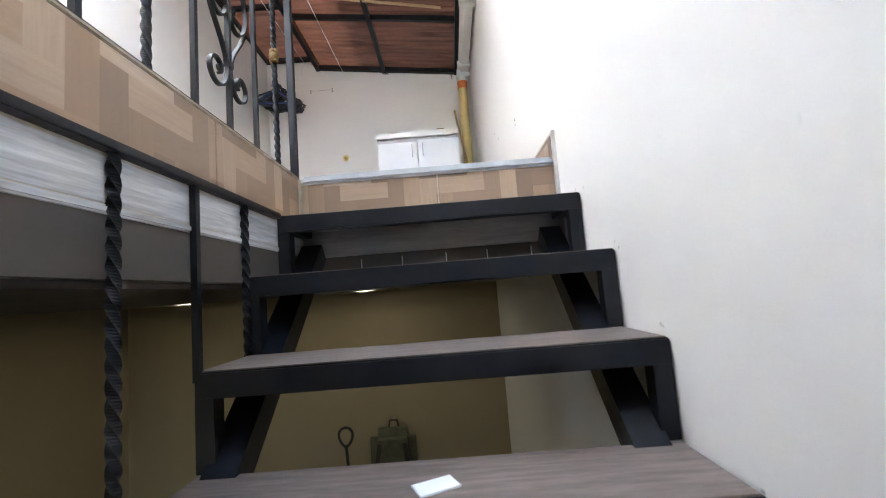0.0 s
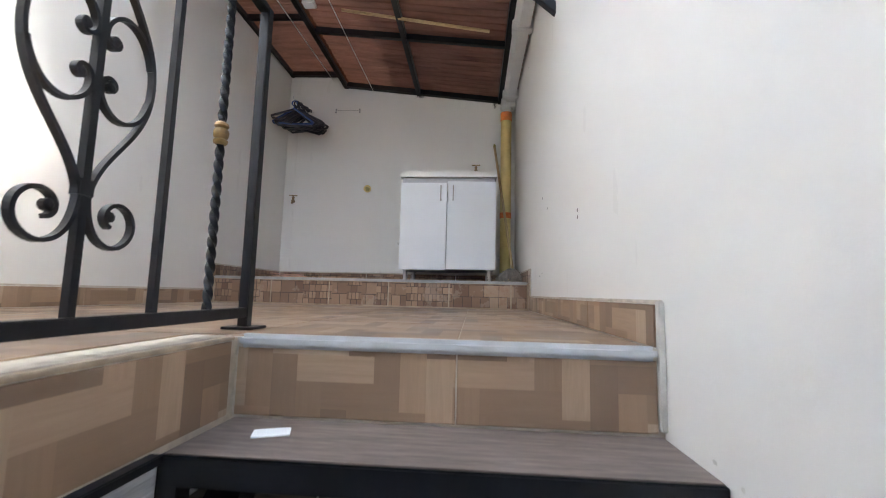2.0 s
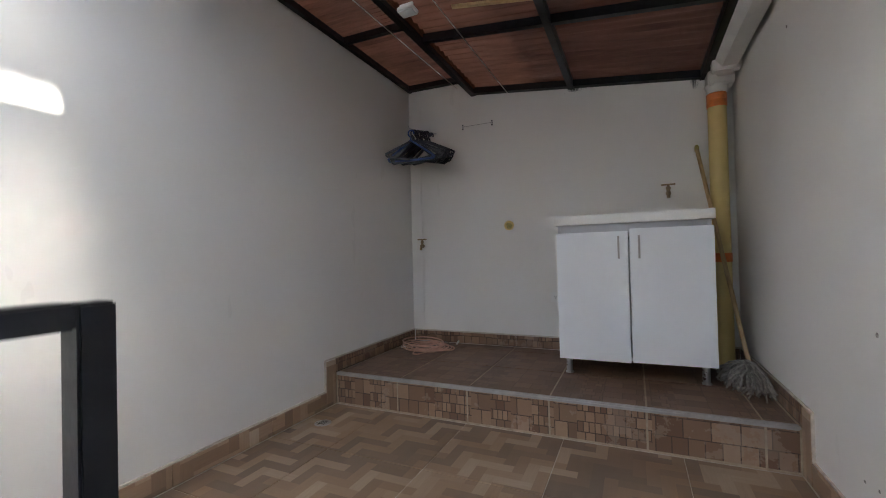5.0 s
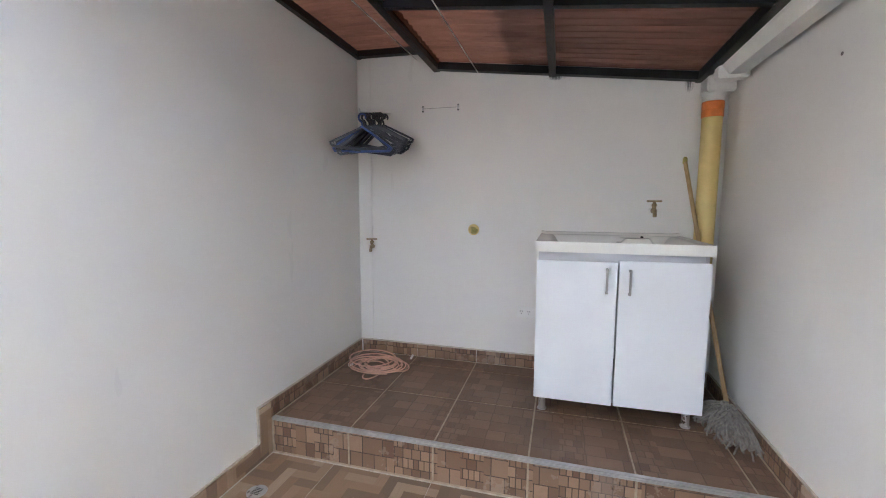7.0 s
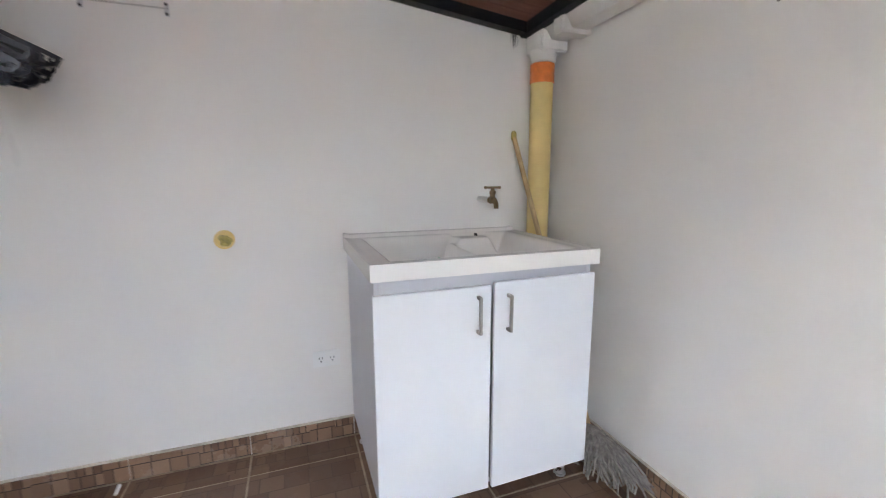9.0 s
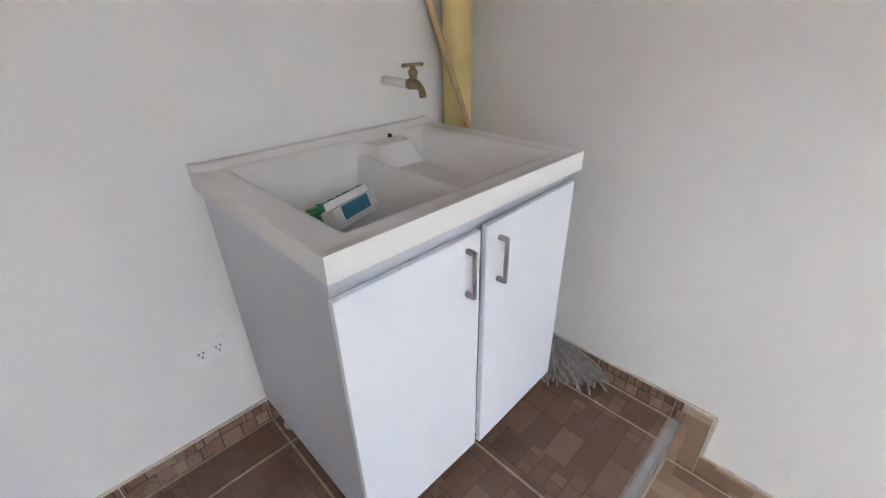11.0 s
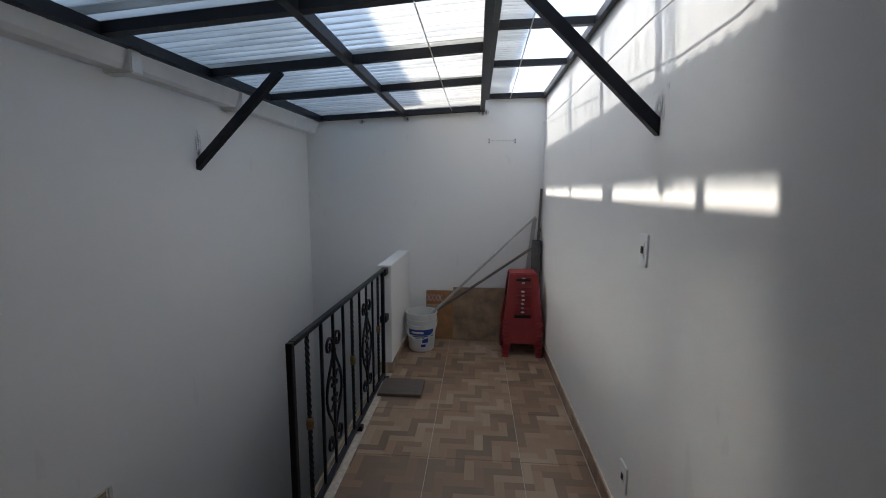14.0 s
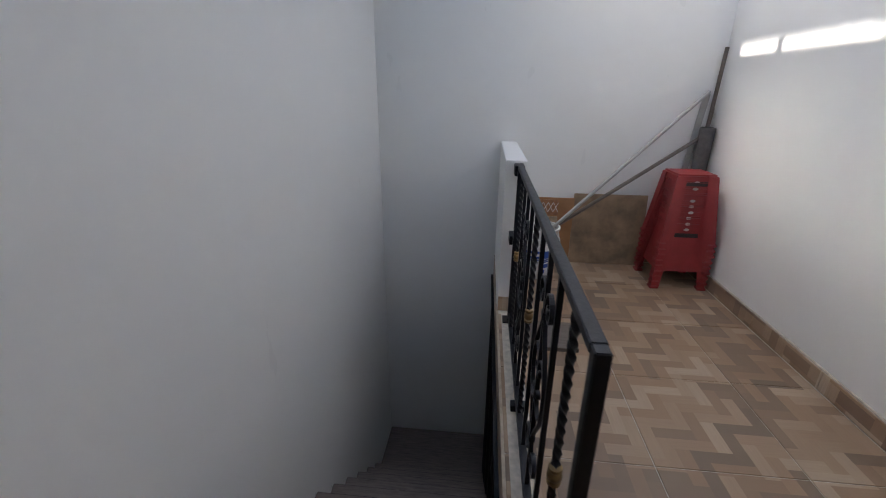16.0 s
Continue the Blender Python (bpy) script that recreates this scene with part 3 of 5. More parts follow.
for i in range(9):
    y = -0.405 - 0.198 * i
    zlow = step_z(1) - RISE * math.ceil((-y - 0.197) / GO) - 0.02
    a, b = (XS + 0.006, y, -0.175), (XS + 0.006, y, zlow)
    if i % 2 == 0:
        part("twisted_bar", twisted(bmesh.new(), a, b), IRON, RAILB)
    else:
        part("plain_bar", bar(bmesh.new(), a, b, 0.013, 0.013), IRON, RAILB)
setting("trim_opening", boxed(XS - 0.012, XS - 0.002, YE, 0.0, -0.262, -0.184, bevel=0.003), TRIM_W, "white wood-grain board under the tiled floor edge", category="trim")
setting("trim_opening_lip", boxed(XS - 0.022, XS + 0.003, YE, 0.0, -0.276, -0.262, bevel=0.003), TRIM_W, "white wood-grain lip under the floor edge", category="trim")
TRIMF = setting("trim_front", boxed(XS + 0.004, 0.0, YF - 0.012, YF + 0.002, -0.285, -0.19, bevel=0.003), SOFFIT_TRIM, "wood-grain board under the top riser, coloured grey for shade", category="trim")
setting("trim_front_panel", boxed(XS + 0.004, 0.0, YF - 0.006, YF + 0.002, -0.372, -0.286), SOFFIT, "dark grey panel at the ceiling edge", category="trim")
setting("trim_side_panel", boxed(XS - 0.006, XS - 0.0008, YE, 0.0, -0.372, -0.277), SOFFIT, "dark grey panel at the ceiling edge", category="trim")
# thin pale bars painted in for the bright glints along the panel
for x in (-0.70, -0.56, -0.41, -0.27, -0.12):
    part("glint_bar", boxed(x - 0.0015, x + 0.0015, YF - 0.010, YF - 0.0065, -0.35, -0.30), PALE, TRIMF, "thin pale bar standing in for a bright glint")
setting("baseboard_corner", boxed(-0.012, 0.0, YF - 0.012, YF + 0.006, -0.16, 0.098, bevel=0.002), CEMENT, "pale cement edge beside the top step", category="trim")
setting("edge_nosing", boxed(XS + 0.005, -0.013, YF - 0.012, YF + 0.016, -0.024, 0.006, bevel=0.009), NOSING, "grey rounded plastic nosing on the top step", True, "trim")
setting("platform_nosing", boxed(XL + 0.012, -0.012, YP - 0.008, YP + 0.022, ZP - 0.014, ZP + 0.006, bevel=0.006), ALU, "aluminium nosing on the platform edge", True, "trim")
setting("trim_edge", boxed(XS - 0.012, XS + 0.001, YE, YF - 0.013, -0.008, 0.0008, bevel=0.002), GROUT_P, "pale cement edge of the stair opening", category="trim")

# ---- railing ----
RX, RY0, RY1, RH = -0.972, 0.166, -1.416, 0.88
RAIL = thing("railing", "black wrought iron railing with scrolls and gilt collars", "railing", (0, 0, 0))
for y in (RY0, RY1):
    part("post", boxed(RX - 0.0128, RX + 0.0128, y - 0.0128, y + 0.0128, 0.006, RH - 0.001, bevel=0.002), IRON, RAIL)
    part("foot_plate", boxed(RX - 0.04, RX + 0.04, y - 0.04, y + 0.04, 0.001, 0.008, bevel=0.002), IRON, RAIL)
part("top_rail", boxed(RX - 0.0135, RX + 0.0135, RY1, RY0 - 0.0133, RH - 0.020, RH, bevel=0.002), IRON, RAIL)
part("bottom_rail", boxed(RX - 0.0125, RX + 0.0125, RY1 + 0.0135, RY0 - 0.0135, 0.030, 0.055, bevel=0.002), IRON, RAIL)
for y in (-0.70,):
    part("foot_plate", boxed(RX - 0.03, RX + 0.03, y - 0.02, y + 0.02, 0.001, 0.030, bevel=0.002), IRON, RAIL)
part("hinge_plate", boxed(RX - 0.022, RX + 0.03, -1.531, -1.435, 0.45, 0.50, bevel=0.002), IRON, RAIL)
part("hinge_plate", boxed(RX - 0.022, RX + 0.026, -1.531, -1.435, 0.82, 0.872, bevel=0.002), IRON, RAIL)


def spiral(c, r0, r1, a0, a1, n=26):
    """Points (y, z) on a curl about c."""
    out = []
    for i in range(n + 1):
        f = i / n
        a = radians(a0 + (a1 - a0) * f)
        r = r0 + (r1 - r0) * f
        out.append((c[0] + r * math.cos(a), c[1] + r * math.sin(a)))
    return out


def bez(p0, p1, p2, p3, n=18):
    return [tuple(p0[k] * (1 - f) ** 3 + 3 * p1[k] * f * (1 - f) ** 2 + 3 * p2[k] * f * f * (1 - f) + p3[k] * f ** 3 for k in (0, 1))
            for f in (i / n for i in range(n + 1))]


def scroll_set(yc):
    """The lyre of curled flat bars round one bar, as separate curls."""
    for s in (-1, 1):
        lyre = bez((0.008, 0.235), (0.020, 0.315), (0.108, 0.35), (0.108, 0.455)) + bez((0.108, 0.455), (0.108, 0.56), (0.020, 0.595), (0.008, 0.675))[1:]
        low = bez((0.008, 0.26), (0.004, 0.20), (0.022, 0.162), (0.058, 0.161), 12) + spiral((0.058, 0.205), 0.044, 0.013, -90, 235)[1:]
        c_low = bez((0.103, 0.425), (0.090, 0.372), (0.056, 0.362), (0.036, 0.370), 12) + bez((0.036, 0.370), (0.010, 0.382), (0.002, 0.41), (0.012, 0.424), 10)[1:] + spiral((0.024, 0.418), 0.013, 0.006, 150, -90, 12)[1:]
        for line in (lyre, low, c_low):
            part("scroll", sweep(bmesh.new(), [(RX, yc + s * u, v) for u, v in line], rect(0.012, 0.0065)), IRON, RAIL)
        for line in (low, c_low):
            part("scroll", sweep(bmesh.new(), [(RX, yc + s * u, 0.91 - v) for u, v in line], rect(0.012, 0.0065)), IRON, RAIL)
        for u, v in ((0.048, 0.211), (0.026, 0.416)):
            for vv in (v, 0.91 - v):
                part("curl_end", lathe(bmesh.new(), [(0.004, -0.007), (0.009, -0.005), (0.009, 0.005), (0.004, 0.007)], 10,
                                       m=Matrix.Translation((RX, yc + s * u, vv)) @ pose(0, 0, 0, 0, 90, 0)), IRON, RAIL)
    for z in (0.245, 0.665):
        part("clasp", boxed(RX - 0.009, RX + 0.009, yc - 0.013, yc + 0.013, z - 0.012, z + 0.012, bevel=0.002), IRON, RAIL)
    part("scroll_stem", bar(bmesh.new(), (RX, yc, 0.055), (RX, yc, RH - 0.018), 0.013, 0.013), IRON, RAIL)


def collar(y, z):
    return lathe(bmesh.new(), [(0.010, 0), (0.015, 0.004), (0.016, 0.010), (0.012, 0.014), (0.016, 0.019), (0.017, 0.027), (0.016, 0.034),
                               (0.012, 0.039), (0.016, 0.044), (0.015, 0.050), (0.010, 0.054)], 14, (RX, y, z))


STEP = (RY0 - RY1) / 10
for i in range(1, 10):
    y = RY0 - STEP * i
    if i in (3, 7):
        scroll_set(y)
    elif i in (1, 5, 9):
        part("twisted_bar", twisted(bmesh.new(), (RX, y, 0.055), (RX, y, RH - 0.018)), IRON, RAIL)
        part("collar", collar(y, 0.429 if i != 5 else 0.455), GOLD, RAIL, "gilt ribbed collar", True)
    else:
        part("plain_bar", bar(bmesh.new(), (RX, y, 0.055), (RX, y, RH - 0.018), 0.013, 0.013), IRON, RAIL)

# ---- sink cabinet ----
CX0, CX1, CY = -1.008, -0.212, 2.46
CAB = thing("sink_cabinet", "white two-door laundry sink cabinet on steel legs", "cabinet", (0, 0, 0))
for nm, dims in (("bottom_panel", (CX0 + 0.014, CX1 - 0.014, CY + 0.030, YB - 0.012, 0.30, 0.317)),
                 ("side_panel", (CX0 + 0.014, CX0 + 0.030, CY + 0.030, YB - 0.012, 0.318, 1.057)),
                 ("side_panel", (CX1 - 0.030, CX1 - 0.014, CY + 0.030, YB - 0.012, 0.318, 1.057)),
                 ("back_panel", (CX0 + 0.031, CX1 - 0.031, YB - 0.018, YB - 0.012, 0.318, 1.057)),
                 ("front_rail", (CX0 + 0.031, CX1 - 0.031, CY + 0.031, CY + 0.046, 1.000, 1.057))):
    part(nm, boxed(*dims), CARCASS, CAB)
DOORS = ((CX0 + 0.008, -0.620, 0.0, -1), (-0.613, CX1 - 0.006, -1.6, 1))
for x0, x1, turn, side in DOORS:
    hinge = x0 if side < 0 else x1
    m = Matrix.Translation((hinge, CY + 0.028, 0)) @ pose(0, 0, 0, 0, 0, -turn) @ Matrix.Translation((-hinge, -CY - 0.028, 0))
    d = part("door", boxed(x0, x1, CY + 0.012, CY + 0.028, 0.291 if side < 0 else 0.298, 1.013 if side < 0 else 1.024, bevel=0.0015, m=m), MELAMINE, CAB)
    hx = x1 - 0.047 if side < 0 else x0 + 0.047
    h = bmesh.new()
    box(h, hx - 0.005, hx + 0.005, CY - 0.016, CY - 0.007, 0.862, 0.985, bevel=0.0015, m=m)
    for z in (0.867, 0.980):
        box(h, hx - 0.005, hx + 0.005, CY - 0.008, CY + 0.0125, z - 0.005, z + 0.005, m=m)
    part("handle", h, NICKEL, d, "brushed steel bar handle")
for x, y in ((CX0 + 0.05, CY + 0.10), (CX1 - 0.05, CY + 0.10), (CX0 + 0.05, YB - 0.08), (CX1 - 0.05, YB - 0.08)):
    part("leg", lathe(bmesh.new(), [(0.024, 0.0), (0.024, 0.006), (0.018, 0.008), (0.018, 0.095), (0.026, 0.098), (0.026, 0.1095)], 18, (x, y, ZP + 0.0005)), STEEL, CAB, "round steel leg", True)


def smooth01(f):
    f = min(1.0, max(0.0, f))
    return f * f * (3 - 2 * f)


def tub_depth(x, y):
    """Depth of the two basins at a place inside the rim."""
    def basin(x0, x1, y0, y1, depth, wall):
        e = min((x - x0) / wall, (x1 - x) / wall, (y - y0) / wall, (y1 - y) / wall)
        return depth * smooth01(e)
    left = basin(CX0 + 0.060, CX0 + 0.480, CY + 0.050, YB - 0.060, 0.155, 0.115)
    right = basin(CX0 + 0.40, CX1 - 0.045, CY + 0.050, YB - 0.055, 0.085 + 0.05 * (YB - y), 0.105)
    d = 0.5 * (left + right + math.sqrt((left - right) ** 2 + 0.0006)) - 0.0122
    # soap shelf between the basins at the back
    if CX0 + 0.44 < x < CX0 + 0.66:
        s = smooth01((x - CX0 - 0.44) / 0.05) * smooth01((CX0 + 0.66 - x) / 0.05) * smooth01((y - YB + 0.17 + 1.2 * (x - CX0 - 0.55) ** 2) / 0.03) * smooth01((YB - 0.050 - y) / 0.02)
        d = d * (1 - s) + 0.012 * s
    return d


TUBT = thing("laundry_tub", "white resin laundry tub with two basins", "sink", (0, 0, 0))
tb = bmesh.new()
NX, NY = 120, 96
ZT = 1.11
grid = [[tb.verts.new((CX0 + (CX1 - CX0) * i / NX, CY + (YB - 0.002 - CY) * j / NY, 0)) for j in range(NY + 1)] for i in range(NX + 1)]
for col in grid:
    for v in col:
        e = min(v.co.x - CX0, CX1 - v.co.x, v.co.y - CY)
        lip = 0.004 * smooth01(1 - e / 0.03)
        back = 0.014 * smooth01((v.co.y - (YB - 0.05)) / 0.02)
        v.co.z = ZT - 0.004 + lip + back - tub_depth(v.co.x, v.co.y)
for i in range(NX):
    for j in range(NY):
        tb.faces.new((grid[i][j], grid[i + 1][j], grid[i + 1][j + 1], grid[i][j + 1]))
ring = [grid[i][0] for i in range(NX + 1)] + [grid[NX][j] for j in range(1, NY + 1)] + [grid[i][NY] for i in range(NX - 1, -1, -1)] + [grid[0][j] for j in range(NY - 1, 0, -1)]
low = [tb.verts.new((v.co.x, v.co.y, ZT - 0.052)) for v in ring]
for k in range(len(ring)):
    q = (k + 1) % len(ring)
    tb.faces.new((ring[k], low[k], low[q], ring[q]))
part("basin", tb, TUB, TUBT, "", True)
part("overflow", lathe(bmesh.new(), [(0.006, 0), (0.009, 0.001), (0.008, 0.003)], 12, m=Matrix.Translation((CX0 + 0.585, YB - 0.075, ZT - 0.012)) @ pose(0, 0, 0, 60, 0, 0)), DARK, TUBT)

# brush lying in the basin
BR = thing("scrub_brush", "white scrubbing brush with green bristles and blue label", "brush", (0, 0, 0))
BR.matrix_world = pose(-0.765, 2.825, ZT - 0.139 + 0.034, 70, 0, 17) @ Matrix.Diagonal((1.3, 1.3, 1.3, 1.0))
part("body", boxed(-0.075, 0.075, -0.028, 0.028, 0.020, 0.050, bevel=0.014), TUB, BR, "", True)
part("label_patch", boxed(-0.038, 0.038, -0.013, 0.013, 0.0492, 0.0508, bevel=0.0006), plain("teal_print", (0.02, 0.16, 0.26), 0.4), BR)
bris = bmesh.new()
for i in range(18):
    for j in range(7):
        x, y = -0.07 + 0.14 * i / 17, -0.023 + 0.046 * j / 6
        bar(bris, (x, y, 0.023), (x + random.uniform(-0.004, 0.004), y + random.uniform(-0.003, 0.003), 0.0), 0.006, 0.006)
part("bristles", bris, GREEN, BR)


def tap(at, rz, label, stub):
    e = thing("wall_tap", label, "tap", at, rz)
    part("wall_stub", rod(bmesh.new(), (0, 0.004, 0), (0, -stub, 0), 0.013, 14), PVC_W if stub > 0.05 else BRASS, e, "", True)
    y = -stub
    b = bmesh.new()
    lathe(b, [(0.012, 0), (0.016, 0.004), (0.016, 0.014), (0.013, 0.016), (0.014, 0.045), (0.010, 0.05)], 14, m=Matrix.Translation((0, y, 0)) @ pose(0, 0, 0, 90, 0, 0))
    lathe(b, [(0.010, 0), (0.012, 0.02), (0.014, 0.022), (0.014, 0.032), (0.009, 0.036), (0.006, 0.048)], 12, (0, y - 0.026, 0.006))
    sweep(b, [(0, y - 0.040, 0.0), (0, y - 0.056, -0.004), (0, y - 0.066, -0.016), (0, y - 0.070, -0.034)], circle(0.0105, 12))
    part("valve_body", b, BRASS, e, "", True)
    h = bmesh.new()
    rod(h, (-0.030, y - 0.026, 0.054), (0.030, y - 0.026, 0.054), 0.005, 8)
    for s in (-1, 1):
        lathe(h, [(0.003, -0.006), (0.008, -0.003), (0.008, 0.003), (0.003, 0.006)], 8, (s * 0.032, y - 0.026, 0.054))
    part("tee_handle", h, BRASS, e, "", True)
    return e


tap((-0.372, YB, 1.258), -4, "dull brass tap on a pale pipe stub above the tub", 0.135)
tap((-2.205, YB, 0.985), 12, "small brown brass washing machine tap on the wall", 0.012)

# taped drain hole
HOLE = thing("wall_pipe", "yellow film plugged wall drain pipe", "pipe", (-1.457, YB, 1.120))
part("pipe_ring", lathe(bmesh.new(), [(0.030, 0), (0.037, 0.001), (0.037, 0.012), (0.030, 0.013), (0.029, 0.004)], 22, m=pose(0, 0, 0, 90, 0, 0)), PVC_Y, HOLE, "", True)
fb = bmesh.new()
for k in range(9):
    a = random.uniform(0, 6.28)
    r = random.uniform(0.004, 0.018)
    lathe(fb, [(0.002, 0), (0.013, 0.004), (0.011, 0.010), (0.003, 0.014)], 7,
          m=Matrix.Translation((r * math.cos(a), -0.006 - 0.004 * random.random(), r * math.sin(a))) @ pose(0, 0, 0, 90 + random.uniform(-40, 40), random.uniform(-40, 40), 0))
part("crumpled_film", fb, YELLOW, HOLE)


def outlet(at, rz, label, name="wall_outlet", cat="outlet", w=0.115, h=0.072, slots=True):
    """A cover plate; local y points into the room as minus."""
    e = thing(name, label, cat, at, rz)
    part("plate", boxed(-w / 2, w / 2, -0.007, 0.001, -h / 2, h / 2, bevel=0.0025), PLATE, e)
    if slots:
        for sx in (-0.024, 0.024):
            f = part("socket_face", boxed(sx - 0.019, sx + 0.019, -0.0085, -0.0065, -0.017, 0.017, bevel=0.001), PLATE, e)
            for dx, dz in ((-0.007, 0.005), (0.006, 0.005), (0.0, -0.009)):
                part("slot", boxed(sx + dx - 0.0016, sx + dx + 0.0016, -0.0092, -0.0080, dz - 0.0045, dz + 0.0045), DARK, f)
    else:
        f = part("rocker_frame", boxed(-0.017, 0.017, -0.0085, -0.0065, -0.034, 0.034, bevel=0.001), PLATE, e)
        part("rocker", boxed(-0.010, 0.010, -0.0115, -0.0080, -0.013, 0.015, bevel=0.0015), DARK, f, "dark rocker key")
    return e


outlet((-1.10, YB, 0.575), 0, "white double wall outlet beside the sink cabinet")
outlet((XL, 0.045, 1.243), 90, "white light switch plate on the wall", "light_switch", "switch", 0.078, 0.122, False)
outlet((XL, 0.0, 0.285), 90, "white wall outlet plate near the floor", w=0.078, h=0.118, slots=False)

# drain pipe in the corner
PIPE = thing("drain_pipe", "yellow plastic downpipe with orange taped joints", "pipe", (-0.098, YB - 0.072, ZP))
part("pipe_tube", lathe(bmesh.new(), [(0.051, 0.0), (0.051, 1.66)], 24, (0, 0, 0.0)), PVC_Y, PIPE, "", True)
for z, h in ((1.585, 0.085), (0.63, 0.055)):
    part("joint_band", lathe(bmesh.new(), [(0.052, 0), (0.0548, 0.002), (0.0545, h * 0.45), (0.0528, h * 0.5), (0.0546, h * 0.55), (0.0545, h - 0.002), (0.052, h)], 24, (0, 0, z)), PVC_O, PIPE, "orange wrapped joint", True)

# mop leaning in the corner
MOPT = thing("mop", "grey string mop with a pale wooden stick", "mop", (-0.10, 2.50, ZP))
part("stick", rod(bmesh.new(), (0.045, 0.13, 0.07), (-0.105, YB - 2.50 - 0.016, 1.355), 0.0115, 12), STICK, MOPT, "", True)
part("stick_cap", lathe(bmesh.new(), [(0.012, 0), (0.013, 0.004), (0.013, 0.03), (0.007, 0.04)], 12, (-0.105, YB - 2.50 - 0.016, 1.34)), YELLOW, MOPT, "yellow plastic cap", True)
part("clamp", boxed(0.02, 0.068, 0.10, 0.14, 0.065, 0.105, bevel=0.006), DARK, MOPT)
mb = bmesh.new()
for k in range(240):
    a = random.uniform(math.pi * 0.80, math.pi * 2.0)
    ln = random.uniform(0.07, 0.20)
    p0 = Vector((0.035 + random.uniform(-0.02, 0.02), 0.10 + random.uniform(-0.04, 0.03), random.uniform(0.05, 0.125)))
    ex = min(0.075, 0.035 + ln * 0.75 * math.cos(a))
    ey = 0.08 + ln * 1.35 * math.sin(a)
    end = Vector((ex, ey, random.uniform(0.005, 0.05)))
    mid = (p0 + end) / 2 + Vector((random.uniform(-0.03, 0.01), random.uniform(-0.03, 0.03), random.uniform(0.03, 0.075)))
    pts = [p0 * (1 - f) ** 2 + mid * 2 * f * (1 - f) + end * f * f for f in (i / 7 for i in range(8))]
    pts = [p + Vector((random.uniform(-0.012, 0.012), random.uniform(-0.012, 0.012), random.uniform(0, 0.006))) for p in pts]
    for p in pts:
        p.x = min(p.x, 0.082)
    sweep(mb, pts, circle(0.0042, 5))
part("string_head", mb, MOP, MOPT, "tangled grey cotton strings", True)

# hose coil
COIL = thing("hose", "coiled pinkish thin garden hose on the platform", "hose", (-2.06, 2.84, ZP))
hb = bmesh.new()
pts = []
for i in range(230):
    a = i * 0.27
    turn = a / (2 * math.pi)
    r = 0.115 + 0.035 * math.sin(turn * 2.1) + 0.02 * math.sin(turn * 5.3 + 1.0)
    pts.append((1.12 * r * math.cos(a) + 0.03 * math.sin(turn * 1.7), 1.0 * r * math.sin(a) + 0.035 * math.cos(turn * 1.3), 0.008 + 0.0055 * turn * (0.6 + 0.4 * math.sin(a * 0.5 + turn))))
sweep(hb, pts, circle(0.0045, 7))
loop = bez((0.10, 0.02), (0.20, -0.16), (0.30, 0.02), (0.15, 0.10), 20)
sweep(hb, [(u, v, 0.012) for u, v in loop], circle(0.0045, 7))
loop = bez((-0.08, 0.10), (-0.27, 0.12), (-0.20, -0.22), (0.12, -0.11), 24)
sweep(hb, [(max(u, -0.232), v, 0.007) for u, v in loop], circle(0.0045, 7))
loop = bez((-0.02, -0.16), (-0.01, -0.25), (0.06, -0.25), (0.07, -0.13), 16)
sweep(hb, [(u, v, 0.010) for u, v in loop], circle(0.0045, 7))
part("hose_tube", hb, HOSE, COIL, "", True)
part("end_fitting", rod(bmesh.new(), (-0.19, -0.05, 0.012), (-0.16, -0.045, 0.012), 0.010, 10), PVC_W, COIL, "", True)
part("end_fitting", rod(bmesh.new(), (0.18, 0.17, 0.012), (0.185, 0.20, 0.03), 0.007, 10), PVC_W, COIL, "", True)


# hangers in the corner
def hanger(at, mat, tilt, rz, label):
    e = thing("clothes_hanger", label, "hanger", at, rz, "hangers in the corner")
    w = 0.188
    pts = [(-w, -0.125), (-w + 0.02, -0.112), (-0.035, -0.022), (0.0, 0.0), (0.035, -0.022), (w - 0.02, -0.112), (w, -0.125), (w - 0.012, -0.142), (0.0, -0.146), (-w + 0.012, -0.142)]
    fr = sweep(bmesh.new(), [(u, 0, v) for u, v in pts], rect(0.013, 0.019), closed=True)
    hook = spiral((0.0, 0.052), 0.024, 0.022, 250, -20, 14)
    hk = sweep(bmesh.new(), [(0, 0, -0.002), (-0.002, 0, 0.02)] + [(u, 0, v) for u, v in hook], circle(0.0055, 7))
    part("hanger_frame", fr, mat, e)
    part("hook", hk, mat, e, "", True)
    for s in (-1, 1):
        notch = sweep(bmesh.new(), [(s * (w - 0.012) + 0.012 * math.cos(q), 0, -0.131 + 0.010 * math.sin(q)) for q in (k * 0.7 for k in range(9))], rect(0.006, 0.008), closed=True)
        part("strap_notch", notch, mat, e)
    e.matrix_world = e.matrix_world @ pose(0, 0, 0, 0, tilt, 0)
    return e


def rod_at(f):
    """A place on the hanging rod, from its free end (0) to the wall (1)."""
    return Vector((-2.038, 2.60, 1.822)).lerp(Vector((-2.055, YB, 1.915)), f)


